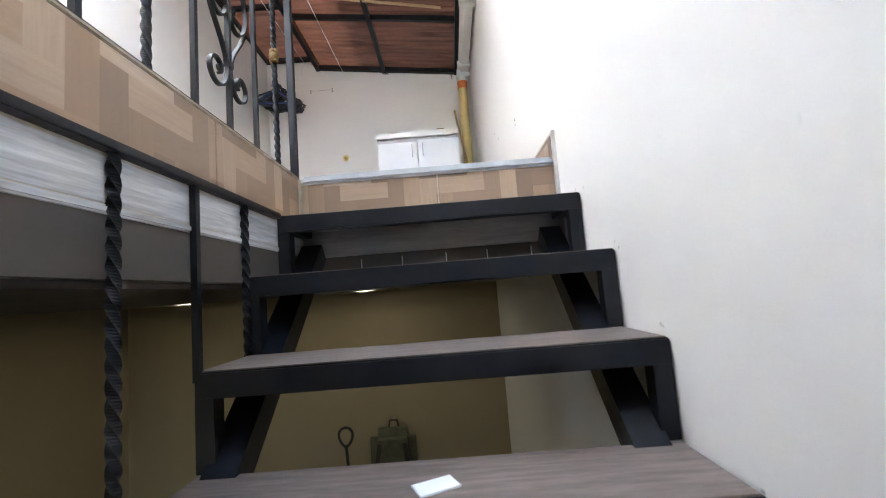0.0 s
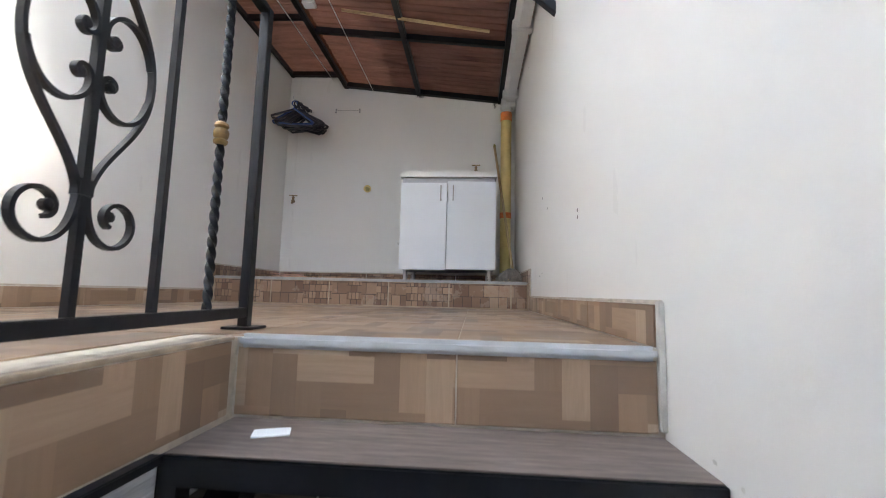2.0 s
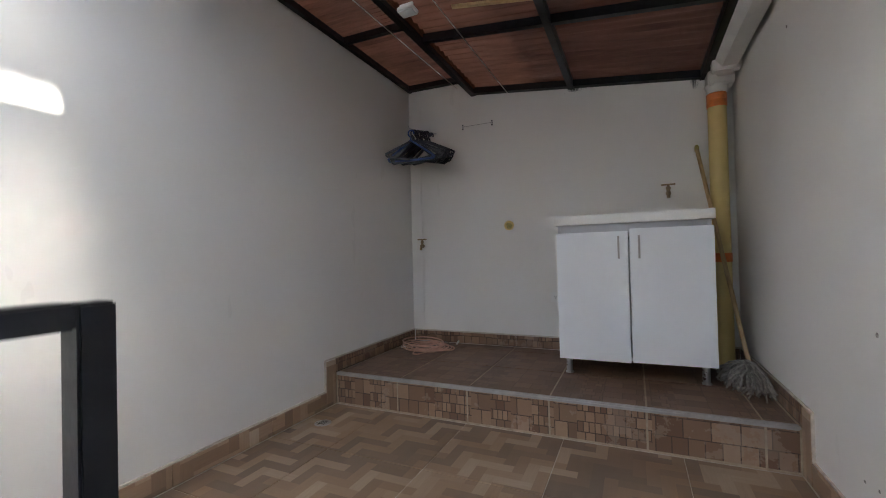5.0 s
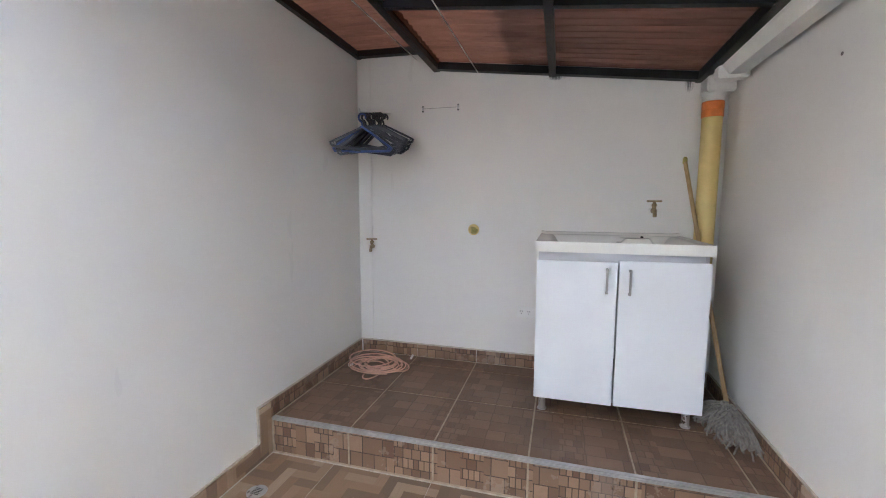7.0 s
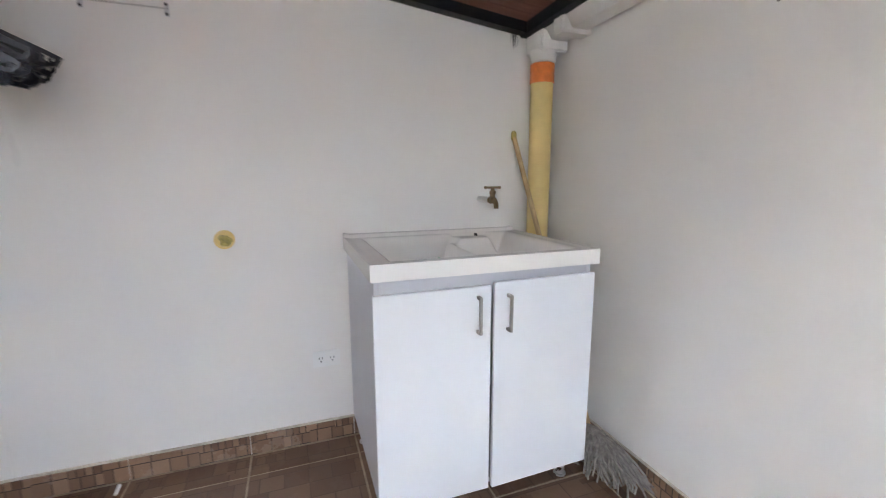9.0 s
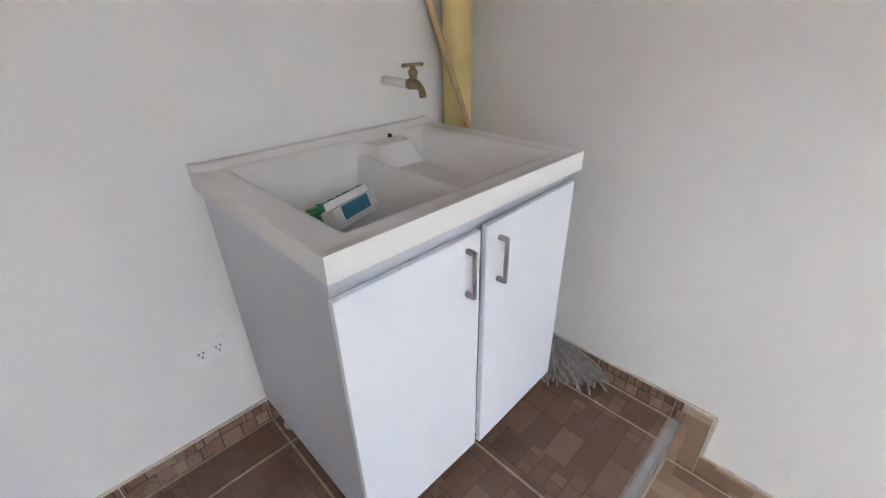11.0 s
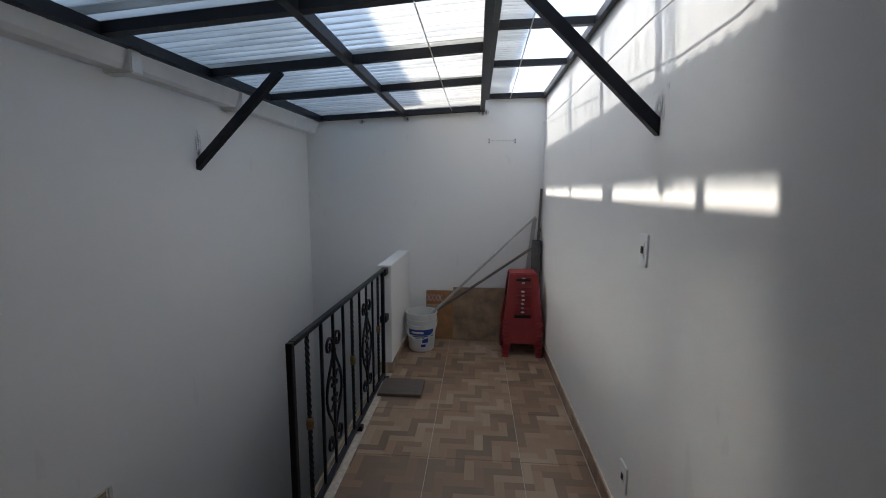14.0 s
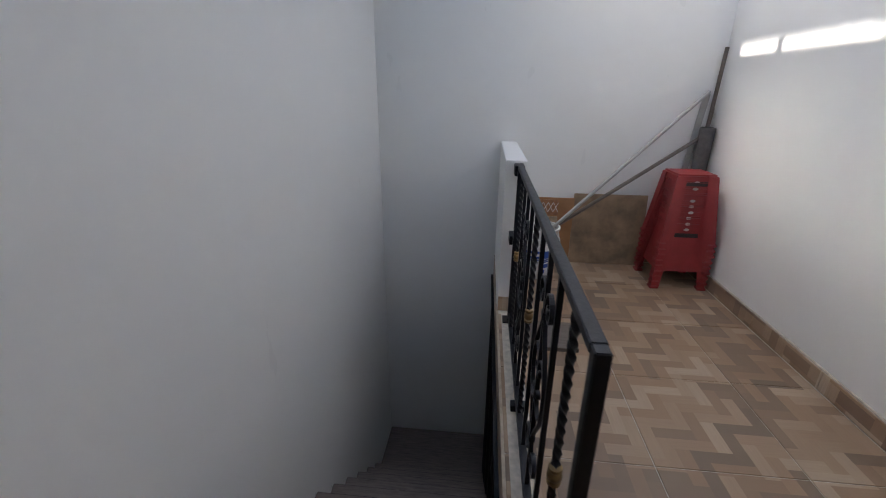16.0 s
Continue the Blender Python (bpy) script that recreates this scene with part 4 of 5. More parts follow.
for k in range(20):
    at = rod_at(0.09 + 0.034 * k + random.uniform(-0.01, 0.01)) - Vector((random.uniform(-0.012, 0.012), 0, 0.072 + random.uniform(0, 0.012)))
    hanger(at, BLUE if k == 0 else NAVY, random.uniform(-13, 12) if k else 1.5, random.uniform(-8, 34) if k else 2.0,
           "blue plastic clothes hanger" if k == 0 else "dark navy plastic clothes hanger")
HK = thing("wall_hook", "small metal rod hook on the corner wall", "hook", (0, 0, 0))
part("hook_rod", sweep(bmesh.new(), [rod_at(1.005), rod_at(0.5), rod_at(0.02), rod_at(0.0) + Vector((0, 0, 0.02))], circle(0.003, 7)), STEEL, HK, "", True)


def line_rack(x0, x1, y, z, face):
    e = thing("clothesline_bracket", "pair of small wall anchors with a thin rod", "bracket", (0, 0, 0))
    for x in (x0, x1):
        b = part("anchor_plate", boxed(x - 0.007, x + 0.007, y, y + face * 0.004, z - 0.022, z + 0.022, bevel=0.001), STEEL, e)
        for dz in (-0.016, 0.016):
            part("screw", boxed(x - 0.004, x + 0.004, y + face * 0.0045, y + face * 0.009, z + dz - 0.004, z + dz + 0.004), DARK, b)
    part("rod", rod(bmesh.new(), (x0, y + face * 0.014, z), (x1, y + face * 0.014, z), 0.0018, 6), POLE, e)


line_rack(-1.818, -1.572, YB, 1.932, -1)
line_rack(-1.788, -2.033, YE, 1.947, 1)
for a, b in (((-1.43, YE, 2.225), (-1.44, YB, 2.14)), ((-1.975, YE, 2.33), (-1.86, YB, 2.255))):
    e = thing("clothesline", "thin pale clothesline cord under the roof", "cord", (0, 0, 0))
    pa, pb = Vector(a), Vector(b)
    part("cord", sweep(bmesh.new(), [pa.lerp(pb, i / 16) - Vector((0, 0, 0.03 * 4 * (i / 16) * (1 - i / 16))) for i in range(17)], circle(0.0032, 6)), CORD, e, "", True)
e = thing("clothesline", "thin pale clothesline cord along the long wall", "cord", (0, 0, 0))
part("cord", sweep(bmesh.new(), [(-2.292, YE, 2.12), (-2.262, -1.0, 2.055), (-2.225, 0.2, 2.005), (-2.235, 0.5, 1.995), (XL, 0.92, 1.975)], circle(0.0032, 6)), CORD, e, "", True)

# things tucked under the brown roof
e = thing("batten", "pale wooden batten lying under the roof sheets", "wood", (0, 0, 0))
part("batten_stick", bar(bmesh.new(), (-0.30, 2.02, 2.035), (-1.385, 1.90, 2.15), 0.022, 0.012), STICK, e)
e = thing("junction_box", "small white plastic box under the roof beam", "box", (-1.60, 1.83, 2.166))
part("box_body", boxed(-0.045, 0.045, -0.035, 0.035, -0.030, -0.002, bevel=0.006), PLATE, e, "", True)
part("box_lid", boxed(-0.020, 0.055, -0.05, -0.036, -0.028, -0.006, bevel=0.003), PLATE, e, "", True)

# floor drain and paper
e = thing("floor_drain", "round grey metal floor drain in the tiles", "drain", (-2.17, 1.79, 0))
part("drain_plate", lathe(bmesh.new(), [(0.045, 0.0), (0.045, 0.002), (0.036, 0.0032), (0.030, 0.0024)], 24), STEEL, e, "", True)
for k in range(5):
    part("drain_slot", boxed(-0.02, 0.02, -0.018 + 0.009 * k - 0.0015, -0.018 + 0.009 * k + 0.0015, 0.0025, 0.0036), DARK, e)
for at, rz in (((-0.765, -0.078, step_z(1)), 20), ((-0.45, -0.72, step_z(4)), 25)):
    e = thing("paper_packet", "small white folded paper on the stair tread", "paper", at, rz)
    part("sheet", boxed(-0.034, 0.034, -0.022, 0.022, 0.0005, 0.004, bevel=0.001), PAPER, e)

# ---- stacked goods by the end wall ----
e = thing("bucket", "white plastic paint bucket with a blue label", "bucket", (-1.18, -2.11, 0))
prof = [(0.112, 0.001), (0.118, 0.012), (0.137, 0.235), (0.142, 0.237), (0.142, 0.250), (0.138, 0.252), (0.140, 0.285), (0.146, 0.287), (0.146, 0.300), (0.141, 0.302),
        (0.143, 0.345), (0.149, 0.347), (0.149, 0.358), (0.138, 0.358), (0.133, 0.25), (0.110, 0.012)]
part("pail", lathe(bmesh.new(), prof, 32), BUCKET, e, "", True)


def label_arc(r0, r1, z0, z1, a0, a1, n=14):
    bm = bmesh.new()
    rows = []
    for i in range(n + 1):
        a = radians(a0 + (a1 - a0) * i / n)
        rows.append([bm.verts.new(((r + d) * math.cos(a), (r + d) * math.sin(a), z)) for r, z, d in ((r0, z0, 0.0012), (r1, z1, 0.0012), (r1, z1, -0.002), (r0, z0, -0.002))])
    for p, q in zip(rows, rows[1:]):
        for j in range(4):
            bm.faces.new((p[j], q[j], q[(j + 1) % 4], p[(j + 1) % 4]))
    bm.faces.new(rows[0])
    bm.faces.new(rows[-1][::-1])
    return bm


def pail_r(z):
    return 0.118 + 0.019 * (z - 0.012) / 0.223


part("label_band", label_arc(pail_r(0.16), pail_r(0.215), 0.16, 0.215, 40, 150), LABEL_B, e, "blue printed band", True)
part("label_band", label_arc(pail_r(0.145), pail_r(0.155), 0.145, 0.155, 60, 150), LABEL_B, e, "", True)
part("label_bar", label_arc(pail_r(0.178) + 0.0012, pail_r(0.196) + 0.0012, 0.178, 0.196, 55, 105), PALE, e, "pale printed lettering bar", True)
part("label_mark", label_arc(pail_r(0.09), pail_r(0.14), 0.09, 0.14, 100, 125), LABEL_B, e, "", True)
part("label_mark", label_arc(pail_r(0.05), pail_r(0.075), 0.05, 0.075, 95, 115), LABEL_B, e, "", True)
part("label_mark", label_arc(pail_r(0.115), pail_r(0.135), 0.115, 0.135, 70, 92), plain("grey_print", (0.3, 0.3, 0.32), 0.5), e, "", True)
hp = [(0.149 * math.cos(radians(a)), 0.03 + 0.149 * math.sin(radians(a)) * 1.0, 0.270 - 0.13 * math.sin(radians(a))) for a in range(-6, 187, 12)]
part("bail_handle", sweep(bmesh.new(), hp, circle(0.004, 7)), BUCKET, e, "", True)


def stool(at, full):
    """One moulded stool of the stack; local z from its feet."""
    s = thing("plastic_stool", "dark red moulded plastic stool in a stack", "stool", at, 0, "stacked red stools")
    h, a, b, ya, yb = 0.45, 0.122, 0.172, 0.118, 0.168
    deck = boxed(-a, a, -ya, ya, h - 0.022, h, bevel=0.010)
    part("seat", deck, RED, s, "", True)
    for sx in (-1, 1):
        for sy in (-1, 1):
            leg = bmesh.new()
            tops = [(sx * a, sy * (ya - 0.06)), (sx * a, sy * ya), (sx * (a - 0.06), sy * ya), (sx * (a - 0.05), sy * (ya - 0.012)), (sx * (a - 0.012), sy * (ya - 0.012)), (sx * (a - 0.012), sy * (ya - 0.05))]
            foot = [(sx * b, sy * (yb - 0.05)), (sx * b, sy * yb), (sx * (b - 0.05), sy * yb), (sx * (b - 0.042), sy * (yb - 0.012)), (sx * (b - 0.012), sy * (yb - 0.012)), (sx * (b - 0.012), sy * (yb - 0.042))]
            r0 = [leg.verts.new((x, y, h - 0.012)) for x, y in tops]
            r1 = [leg.verts.new((x, y, 0.0)) for x, y in foot]
            for j in range(6):
                leg.faces.new((r0[j], r0[(j + 1) % 6], r1[(j + 1) % 6], r1[j]))
            leg.faces.new(r1[::-1])
            leg.faces.new(r0)
            part("leg", leg, RED, s)
            part("foot_rib", boxed(sx * b - 0.048 if sx > 0 else -b - 0.007, sx * b + 0.007 if sx > 0 else -b + 0.048,
                                   yb - 0.048 if sy > 0 else -yb - 0.007, yb + 0.007 if sy > 0 else -yb + 0.048, 0.0, 0.020, bevel=0.005), RED, s)
    for sy in (-1, 1):
        pan = bmesh.new()
        zl = 0.12 if full else h - 0.072
        g = (h - zl) / h
        q = [(-a + 0.004, h - 0.012), (a - 0.004, h - 0.012), (a + (b - a) * g - 0.008, zl), (-a - (b - a) * g + 0.008, zl)]
        yy = [ya, ya, ya + (yb - ya) * g, ya + (yb - ya) * g]
        f0 = [pan.verts.new((x, sy * (y - 0.014), z)) for (x, z), y in zip(q, yy)]
        f1 = [pan.verts.new((x, sy * (y - 0.022), z)) for (x, z), y in zip(q, yy)]
        for j in range(4):
            pan.faces.new((f0[j], f0[(j + 1) % 4], f1[(j + 1) % 4], f1[j]))
        pan.faces.new(f0)
        pan.faces.new(f1[::-1])
        part("apron", pan, RED, s)
    for sx in (-1, 1):
        pan = bmesh.new()
        zl = 0.12 if full else h - 0.072
        g = (h - zl) / h
        q = [(-ya + 0.004, h - 0.012), (ya - 0.004, h - 0.012), (ya + (yb - ya) * g - 0.008, zl), (-ya - (yb - ya) * g + 0.008, zl)]
        xx = [a, a, a + (b - a) * g, a + (b - a) * g]
        f0 = [pan.verts.new((sx * (x - 0.014), y, z)) for (y, z), x in zip(q, xx)]
        f1 = [pan.verts.new((sx * (x - 0.022), y, z)) for (y, z), x in zip(q, xx)]
        for j in range(4):
            pan.faces.new((f0[j], f0[(j + 1) % 4], f1[(j + 1) % 4], f1[j]))
        pan.faces.new(f0)
        pan.faces.new(f1[::-1])
        part("apron", pan, RED, s)
    part("sticker", lathe(bmesh.new(), [(0.004, 0), (0.017, 0.0008), (0.017, 0.002), (0.004, 0.0028)], 14,
                          m=Matrix.Translation((0.0, ya - 0.0075, h - 0.050)) @ pose(0, 0, 0, -96, 0, 0) @ Matrix.Diagonal((1, 0.55, 1, 1))), PALE, s, "pale oval sticker")
    return s


SX, SY = -2.103, -2.118
base = stool((SX, SY, 0.0), True)
first = stool((SX, SY, 0.038), False)
pile = [base, first] + [copy_thing(first, pose(SX + random.uniform(-0.004, 0.004), SY + random.uniform(-0.004, 0.004), 0.038 * k, 0, 0, random.uniform(-1.5, 1.5))) for k in range(2, 9)]
for s, z, w in ((pile[8], 0.392, 0.070), (pile[0], 0.362, 0.088)):
    part("hand_slot", boxed(-w, w, 0.106 + 0.050 * (0.45 - z) / 0.45 - 0.004, 0.110 + 0.050 * (0.45 - z) / 0.45, z - 0.014, z + 0.014, bevel=0.004), DARK, s, "dark hand slot")
for dx in (-1, 1):
    part("corner_pad", boxed(dx * 0.128 - 0.020, dx * 0.128 + 0.020, 0.128, 0.142, 0.292, 0.324, bevel=0.004), DARK, pile[0], "dark corner pad")


TILE_L = plain("loose_brown_tile", (0.27, 0.185, 0.115), 0.5, var=0.45, scale=7.0)
e = thing("leaning_tile", "large brown floor tile leaning on the wall", "tile", (-1.722, YE + 0.062, 0.0005))
e.matrix_world = pose(-1.722, YE + 0.075, 0.0005, 6.5, 0, 0)
part("tile_slab", boxed(-0.262, 0.262, 0.0, 0.010, 0, 0.527, bevel=0.002), TILE_L, e)
e = thing("cardboard_box", "flattened brown box with a patterned tile on it", "box", (-1.325, YE + 0.055, 0.0005))
e.matrix_world = pose(-1.325, YE + 0.055, 0.0005, 4.0, 0, 0)
part("panel", boxed(-0.14, 0.135, 0.0, 0.016, 0, 0.49, bevel=0.003), CARD, e)
dec = part("decor_tile", boxed(-0.025, 0.130, 0.017, 0.025, 0.36, 0.475, bevel=0.0015), plain("rust_tile", (0.30, 0.13, 0.06), 0.4, var=0.3, scale=40), e, "rust tile with pale lattice")
for i in range(4):
    for s in (-1, 1):
        x = -0.005 + 0.037 * i
        part("lattice_bar", bar(bmesh.new(), (x - s * 0.018, 0.0265, 0.385), (x + s * 0.018, 0.0265, 0.455), 0.004, 0.003), PALE, dec)
part("pale_strip", boxed(-0.025, 0.130, 0.017, 0.024, 0.30, 0.35, bevel=0.0015), plain("pale_brown_tile", (0.36, 0.27, 0.18), 0.5, var=0.3, scale=50), e)
for a, b, r, lab in (((-1.10, -2.09, 0.165), (-2.240, -2.395, 1.235), 0.0125, "long pale metal pole resting in the bucket"),
                     ((-1.095, -2.115, 0.205), (-2.285, -2.36, 0.985), 0.0125, "long dark wooden pole resting in the bucket")):
    e = thing("pole", lab, "pole", (0, 0, 0))
    part("pole_tube", rod(bmesh.new(), a, b, r, 12), POLE if "pale" in lab else BOARD, e, "", True)
for a, b, w, lab in (((-2.23, -2.34, 0.005), (-2.293, -2.405, 1.50), 0.022, "thin grey wooden lath leaning in the corner"),
                     ((-2.18, -2.30, 0.005), (-2.288, -2.405, 1.13), 0.024, "short brown wooden lath leaning in the corner"),
                     ((-2.10, -2.34, 0.005), (-2.24, -2.418, 1.22), 0.040, "flat grey profile leaning in the corner")):
    e = thing("lath", lab, "lath", (0, 0, 0))
    part("lath_strip", bar(bmesh.new(), a, b, w, 0.009), BOARD if w != 0.04 else POLE, e)
e = thing("rolled_mat", "dark grey rubber mat rolled up in the corner", "mat", (0, 0, 0))
roll = sweep(bmesh.new(), [(-2.24, -2.325, 0.004), (-2.248, -2.33, 0.5), (-2.254, -2.335, 1.01)], circle(0.048, 22))
part("roll", roll, GREYMAT, e, "", True)
swirl = [(-2.254 + (0.010 + 0.0012 * k) * math.cos(k * 0.5), -2.335 + (0.010 + 0.0012 * k) * math.sin(k * 0.5), 1.012) for k in range(28)]
part("roll_end", sweep(bmesh.new(), swirl, rect(0.003, 0.004)), DARK, e)
e = thing("board", "dark brown wood-look plank lying on the floor tiles", "board", (-1.145, -1.26, 0.0))
part("plank", boxed(-0.158, 0.158, -0.128, 0.128, 0.001, 0.024, bevel=0.002), BOARD, e)

# ---- small wear on the walls ----
for x, y, z, w in ((0, 0.703, 0.428, 0.008), (0, 0.703, 0.402, 0.008), (0, 1.345, 0.568, 0.006), (0, 1.50, 0.66, 0.008), (0, 1.52, 0.23, 0.005), (0, 1.60, 0.217, 0.005), (0, 2.107, 1.80, 0.007)):
    part("screw_hole", lathe(bmesh.new(), [(w * 0.4, 0), (w, 0.0006), (w * 0.8, 0.0016)], 9, m=Matrix.Translation((x, y, z)) @ pose(0, 0, 0, 0, -90, 0)), plain("grey_plug", (0.22, 0.21, 0.20), 0.8, var=0.4, scale=200), WR)

# soot left by welding, on the walls round the steel
for parent, dims in ((WR, (-0.0012, -0.0006, -0.83, -0.745, 1.575, 1.84)), (WR, (-0.0012, -0.0006, 1.05, 1.19, 1.52, 1.80)), (WR, (-0.0012, -0.0006, 2.80, 3.00, 1.98, 2.10)),
                     (WL, (XL + 0.0006, XL + 0.0012, 0.03, 0.16, 1.64, 1.82)), (WB, (-0.235, -0.175, YB - 0.0012, YB - 0.0006, 1.93, 2.03)),
                     (WB, (-1.02, -0.86, YB - 0.0012, YB - 0.0006, 2.055, 2.10)), (WE, (-0.60, -0.52, YE + 0.0006, YE + 0.0012, 2.105, 2.165)),
                     (WE, (-1.04, -0.95, YE + 0.0006, YE + 0.0012, 2.125, 2.185)), (WE, (-1.80, -1.66, YE + 0.0006, YE + 0.0012, 2.17, 2.25))):
    part("soot_stain", boxed(*dims), SMUDGE, parent)
# chipped plaster along the stair
for n in range(1, 7):
    for k in range(2):
        r = random.uniform(0.0025, 0.005)
        part("plaster_chip", lathe(bmesh.new(), [(r, 0), (r * 0.8, 0.0006), (r * 0.3, 0.0012)], 7,
             m=Matrix.Translation((0.0, step_y(n) + random.uniform(-0.03, 0.05), step_z(n) + random.uniform(-0.004, 0.02))) @ pose(0, 0, 0, 0, -90, 0) @ Matrix.Diagonal((1, random.uniform(0.5, 1.8), 1, 1))), CEMENT, WR)

# ---- room below ----
for x, y in ((-1.03, 1.62), (-2.12, 1.30)):
    e = thing("ceiling_light", "round recessed ceiling light, switched on", "ceiling light", (x, y, ZC - 0.0145), 0, "lights below")
    part("rim", lathe(bmesh.new(), [(0.075, 0), (0.082, -0.002), (0.080, -0.006), (0.066, -0.006), (0.064, -0.001)], 24), PLATE, e, "", True)
    part("diffuser", lathe(bmesh.new(), [(0.02, -0.001), (0.063, -0.0012), (0.063, -0.004), (0.02, -0.0045)], 24), GLOWER, e, "glowing round diffuser")
e = thing("backpack", "dark green cloth backpack hanging in the room below", "bag", (-0.98, 2.18, -2.05))
bag = boxed(-0.19, 0.19, -0.09, 0.09, 0.0, 0.52, bevel=0.07)
part("sack", bag, plain("dull_green_cloth", (0.10, 0.105, 0.07), 0.9, var=0.3, scale=12, bump_s=0.4), e, "", True)
for s in (-1, 1):
    part("strap", sweep(bmesh.new(), [(s * 0.10, -0.09, 0.42), (s * 0.12, -0.115, 0.3), (s * 0.12, -0.11, 0.15), (s * 0.11, -0.088, 0.06)], rect(0.035, 0.006)), DARK, e)
part("grab_loop", sweep(bmesh.new(), [(-0.04, 0.05, 0.51), (-0.03, 0.07, 0.56), (0.03, 0.07, 0.56), (0.04, 0.05, 0.51)], circle(0.008, 8)), DARK, e)
part("hang_hook", rod(bmesh.new(), (0, 0.07, 0.562), (0, 0.121, 0.57), 0.005, 8), STEEL, e)
e = thing("spade", "black spade with a looped handle standing below", "spade", (-1.36, 2.12, ZF))
lp = [(0.055 * math.sin(q) * (1 + 0.25 * math.cos(q)), 0.0, 1.24 + 0.075 * math.cos(q)) for q in (k * 2 * math.pi / 16 for k in range(16))]
part("grip", sweep(bmesh.new(), lp, circle(0.011, 8), closed=True), DARK, e, "", True)
part("shaft", rod(bmesh.new(), (0, 0, 1.17), (0.05, 0.0, 0.25), 0.013, 10), DARK, e, "", True)
part("blade", boxed(-0.06, 0.14, -0.006, 0.006, 0.0, 0.30, bevel=0.004), IRON, e)


# ---- tiles ----
def tile_cells(lo, hi, origin, size=T):
    """Spans of a run of tiles between lo and hi, with a joint at origin."""
    k = math.floor((lo - origin) / size)
    out = []
    while True:
        a, b = origin + k * size, origin + (k + 1) * size
        k += 1
        if a >= hi - 1e-6:
            return out
        a, b = max(a, lo), min(b, hi)
        if b - a > 0.012:
            out.append((a, b))


TILE_MESH = {}


def tile(parent, mat, x0, x1, y0, y1, z0, z1, gap=0.0035):
    """One tile; axes thinner than 3 cm count as its thickness and get no joint."""
    d = [x1 - x0, y1 - y0, z1 - z0]
    cut = [0.0 if q < 0.03 else gap / 2 for q in d]
    size = tuple(round(q - 2 * c, 4) for q, c in zip(d, cut))
    key = (mat.name, size)
    if key not in TILE_MESH:
        bm = bmesh.new()
        h = [s / 2 for s in size]
        box(bm, -h[0], h[0], -h[1], h[1], -h[2], h[2])
        thin = min(range(3), key=lambda i: size[i])
        edges = [e for e in bm.edges if abs((e.verts[0].co - e.verts[1].co)[thin]) < 1e-6]
        bmesh.ops.bevel(bm, geom=edges, offset=0.0014, segments=1, affect="EDGES")
        TILE_MESH[key] = mesh_of("tile", bm, mat)
    ob = new("tile", TILE_MESH[key])
    ob.location = ((x0 + x1) / 2, (y0 + y1) / 2, (z0 + z1) / 2)
    ob.parent = parent
    return ob


XO, YO, TF = -0.42, 0.036, 0.507
for xa, xb in tile_cells(XL + 0.012, -0.012, XO, TF):
    for ya, yb in tile_cells(YF + 0.016, YP - 0.004, YO, TF):
        tile(FLOOR, FLOOR_T, xa, xb, ya, yb, -0.011, 0.0, 0.0028)
for xa, xb in tile_cells(XL + 0.012, XS - 0.012, XO, TF):
    for ya, yb in tile_cells(YE + 0.012, YF + 0.016, YO, TF):
        if xa < -1.015 and xb > -1.015 and ya < -1.53:
            xb = -1.015
        if xa >= -1.015 and ya < -1.53:
            continue
        tile(FLOOR, FLOOR_T, xa, xb, ya, yb, -0.011, 0.0, 0.0028)
# edge of the floor round the stair opening
for ya, yb in tile_cells(YE, 0.0, -0.51, TF):
    tile(FLOOR, FASCIA_X, XS - 0.010, XS, ya, yb, -0.164, -0.008)
for xa, xb in tile_cells(XS, -0.012, XO, TF):
    tile(FLOOR, FASCIA_Y, xa, xb, YF, YF + 0.011, -0.168, -0.022)
# platform
for xa, xb in tile_cells(XL + 0.012, -0.012, -0.126):
    for ya, yb in tile_cells(YP + 0.020, YB - 0.012, 2.53):
        tile(PLAT, STONE_TOP, xa, xb, ya, yb, ZP - 0.009, ZP, 0.008)
    tile(PLAT, STONE_FRONT, xa, xb, YP, YP + 0.011, 0.004, ZP - 0.012, 0.009)
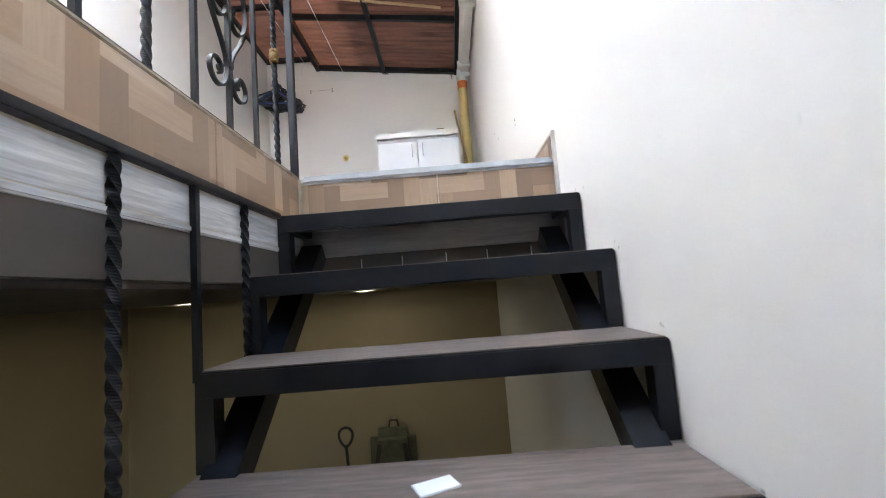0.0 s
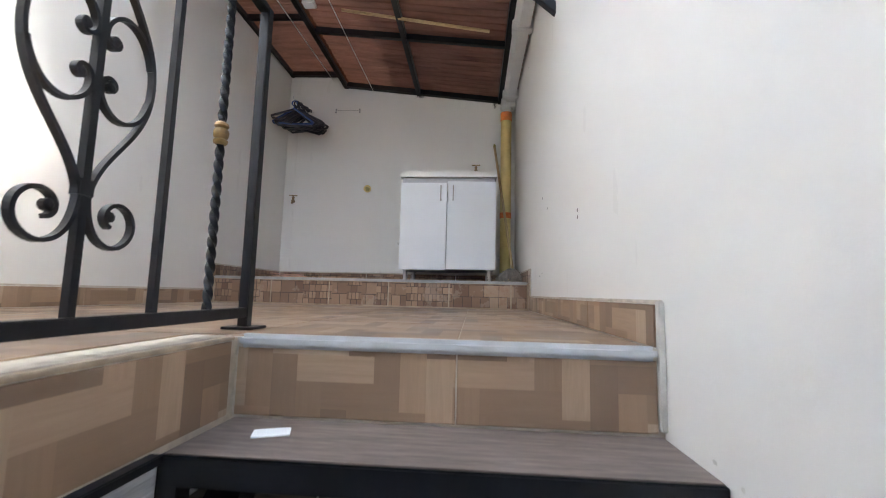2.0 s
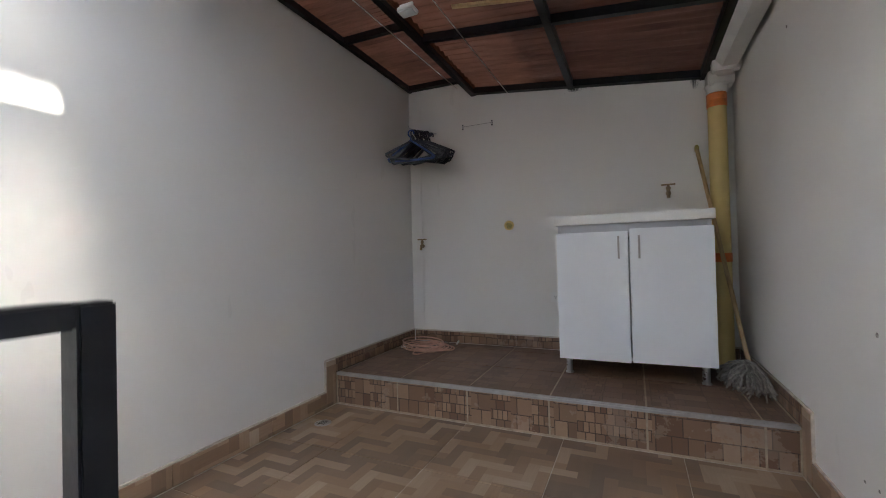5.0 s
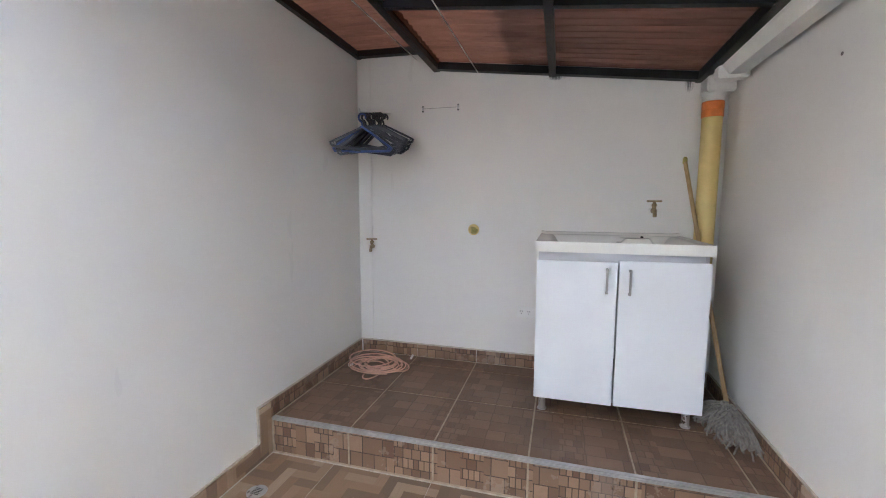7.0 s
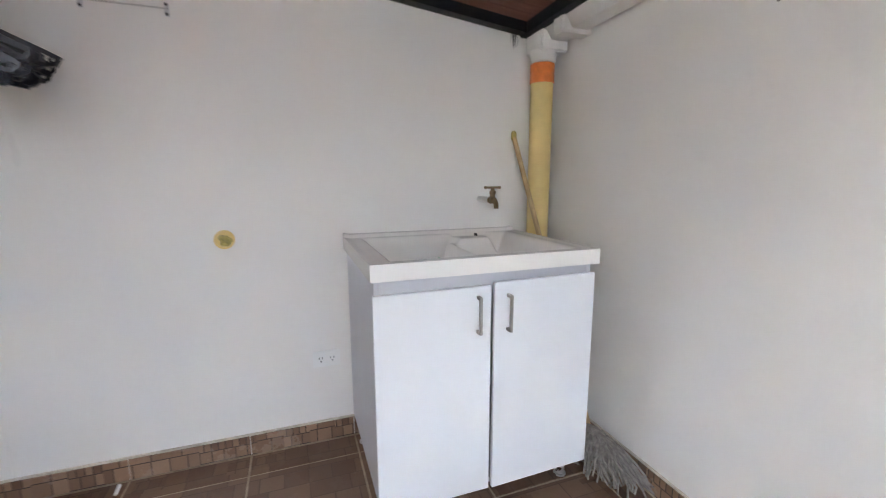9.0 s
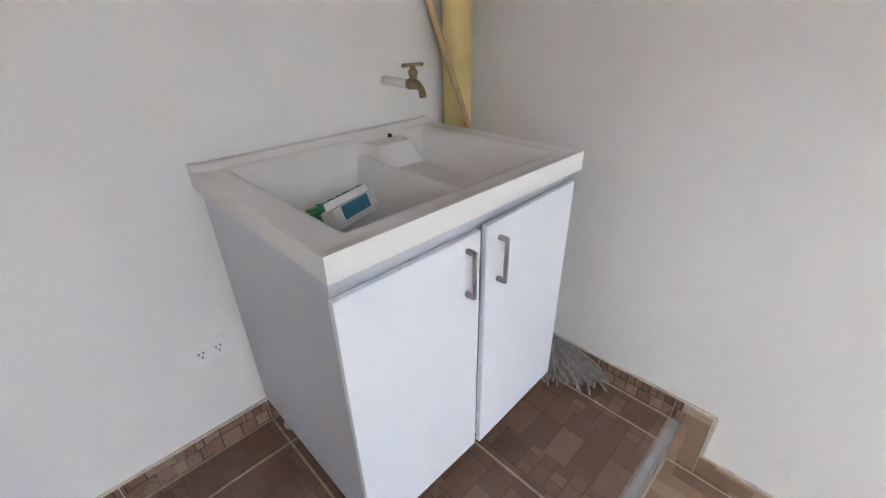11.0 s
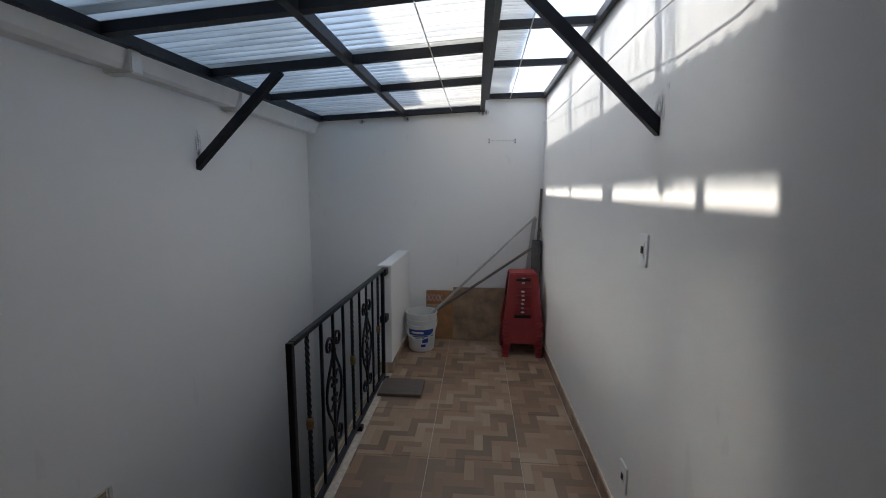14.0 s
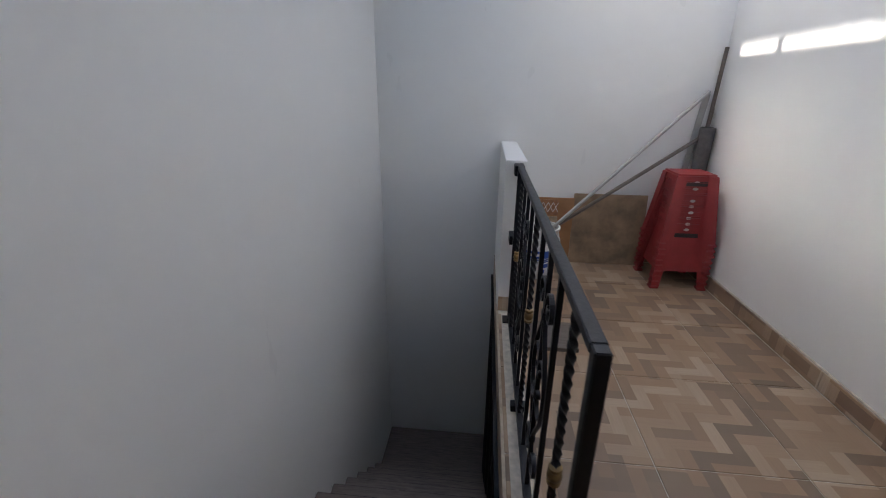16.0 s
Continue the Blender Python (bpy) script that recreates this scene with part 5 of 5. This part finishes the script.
# skirting
for ya, yb in tile_cells(YF + 0.008, YP - 0.09, YO, TF):
    tile(FLOOR, FASCIA_X, -0.010, 0.0, ya, yb, 0.0, 0.092)
for ya, yb in tile_cells(YE + 0.01, YP - 0.09, 0.04, TF):
    tile(FLOOR, FASCIA_X, XL, XL + 0.010, ya, yb, 0.0, 0.092)
for xa, xb in tile_cells(XL + 0.01, -1.025, XO, TF):
    tile(FLOOR, FASCIA_Y, xa, xb, YE, YE + 0.010, 0.0, 0.092)
for ya, yb in tile_cells(YE + 0.01, -1.53, 0.35):
    tile(FLOOR, FASCIA_X, -1.025, -1.015, ya, yb, 0.0, 0.092)
tile(FLOOR, FASCIA_Y, -1.025, -0.905, -1.53, -1.52, 0.0, 0.092)
for xa, xb in ((XL, XL + 0.010), (-0.010, 0.0)):
    tile(PLAT, FASCIA_X, xa, xb, YP - 0.09, YP - 0.001, 0.0, ZP + 0.085)
    for ya, yb in tile_cells(YP, YB - 0.01, 2.53):
        tile(PLAT, STONE_SIDE, xa, xb, ya, yb, ZP, ZP + 0.088)
for xa, xb in tile_cells(XL + 0.01, -0.01, -0.126):
    tile(PLAT, STONE_FRONT, xa, xb, YB - 0.010, YB, ZP, ZP + 0.088)

# cream joint lines along the top of the skirting
for x0, x1 in ((XL, XL + 0.007), (-0.007, 0.0)):
    for y0, y1, z in ((YF if x0 > -1 else YE, YP - 0.09, 0.092), (YP - 0.098, YB - 0.01, ZP + 0.088)):
        setting("baseboard_joint", boxed(x0, x1, y0, y1, z, z + 0.008), GROUT, "cream filled joint on top of the skirting tiles", category="baseboard")
setting("baseboard_joint", boxed(XL + 0.007, -0.007, YB - 0.007, YB, ZP + 0.088, ZP + 0.096), GROUT, "cream filled joint on top of the skirting tiles", category="baseboard")
for x0, x1 in ((XL, XL + 0.0095), (-0.0095, 0.0)):
    setting("baseboard_joint", boxed(x0, x1, YP - 0.101, YP - 0.0905, 0.1, ZP + 0.088), GROUT, "cream filled joint beside the skirting step", category="baseboard")
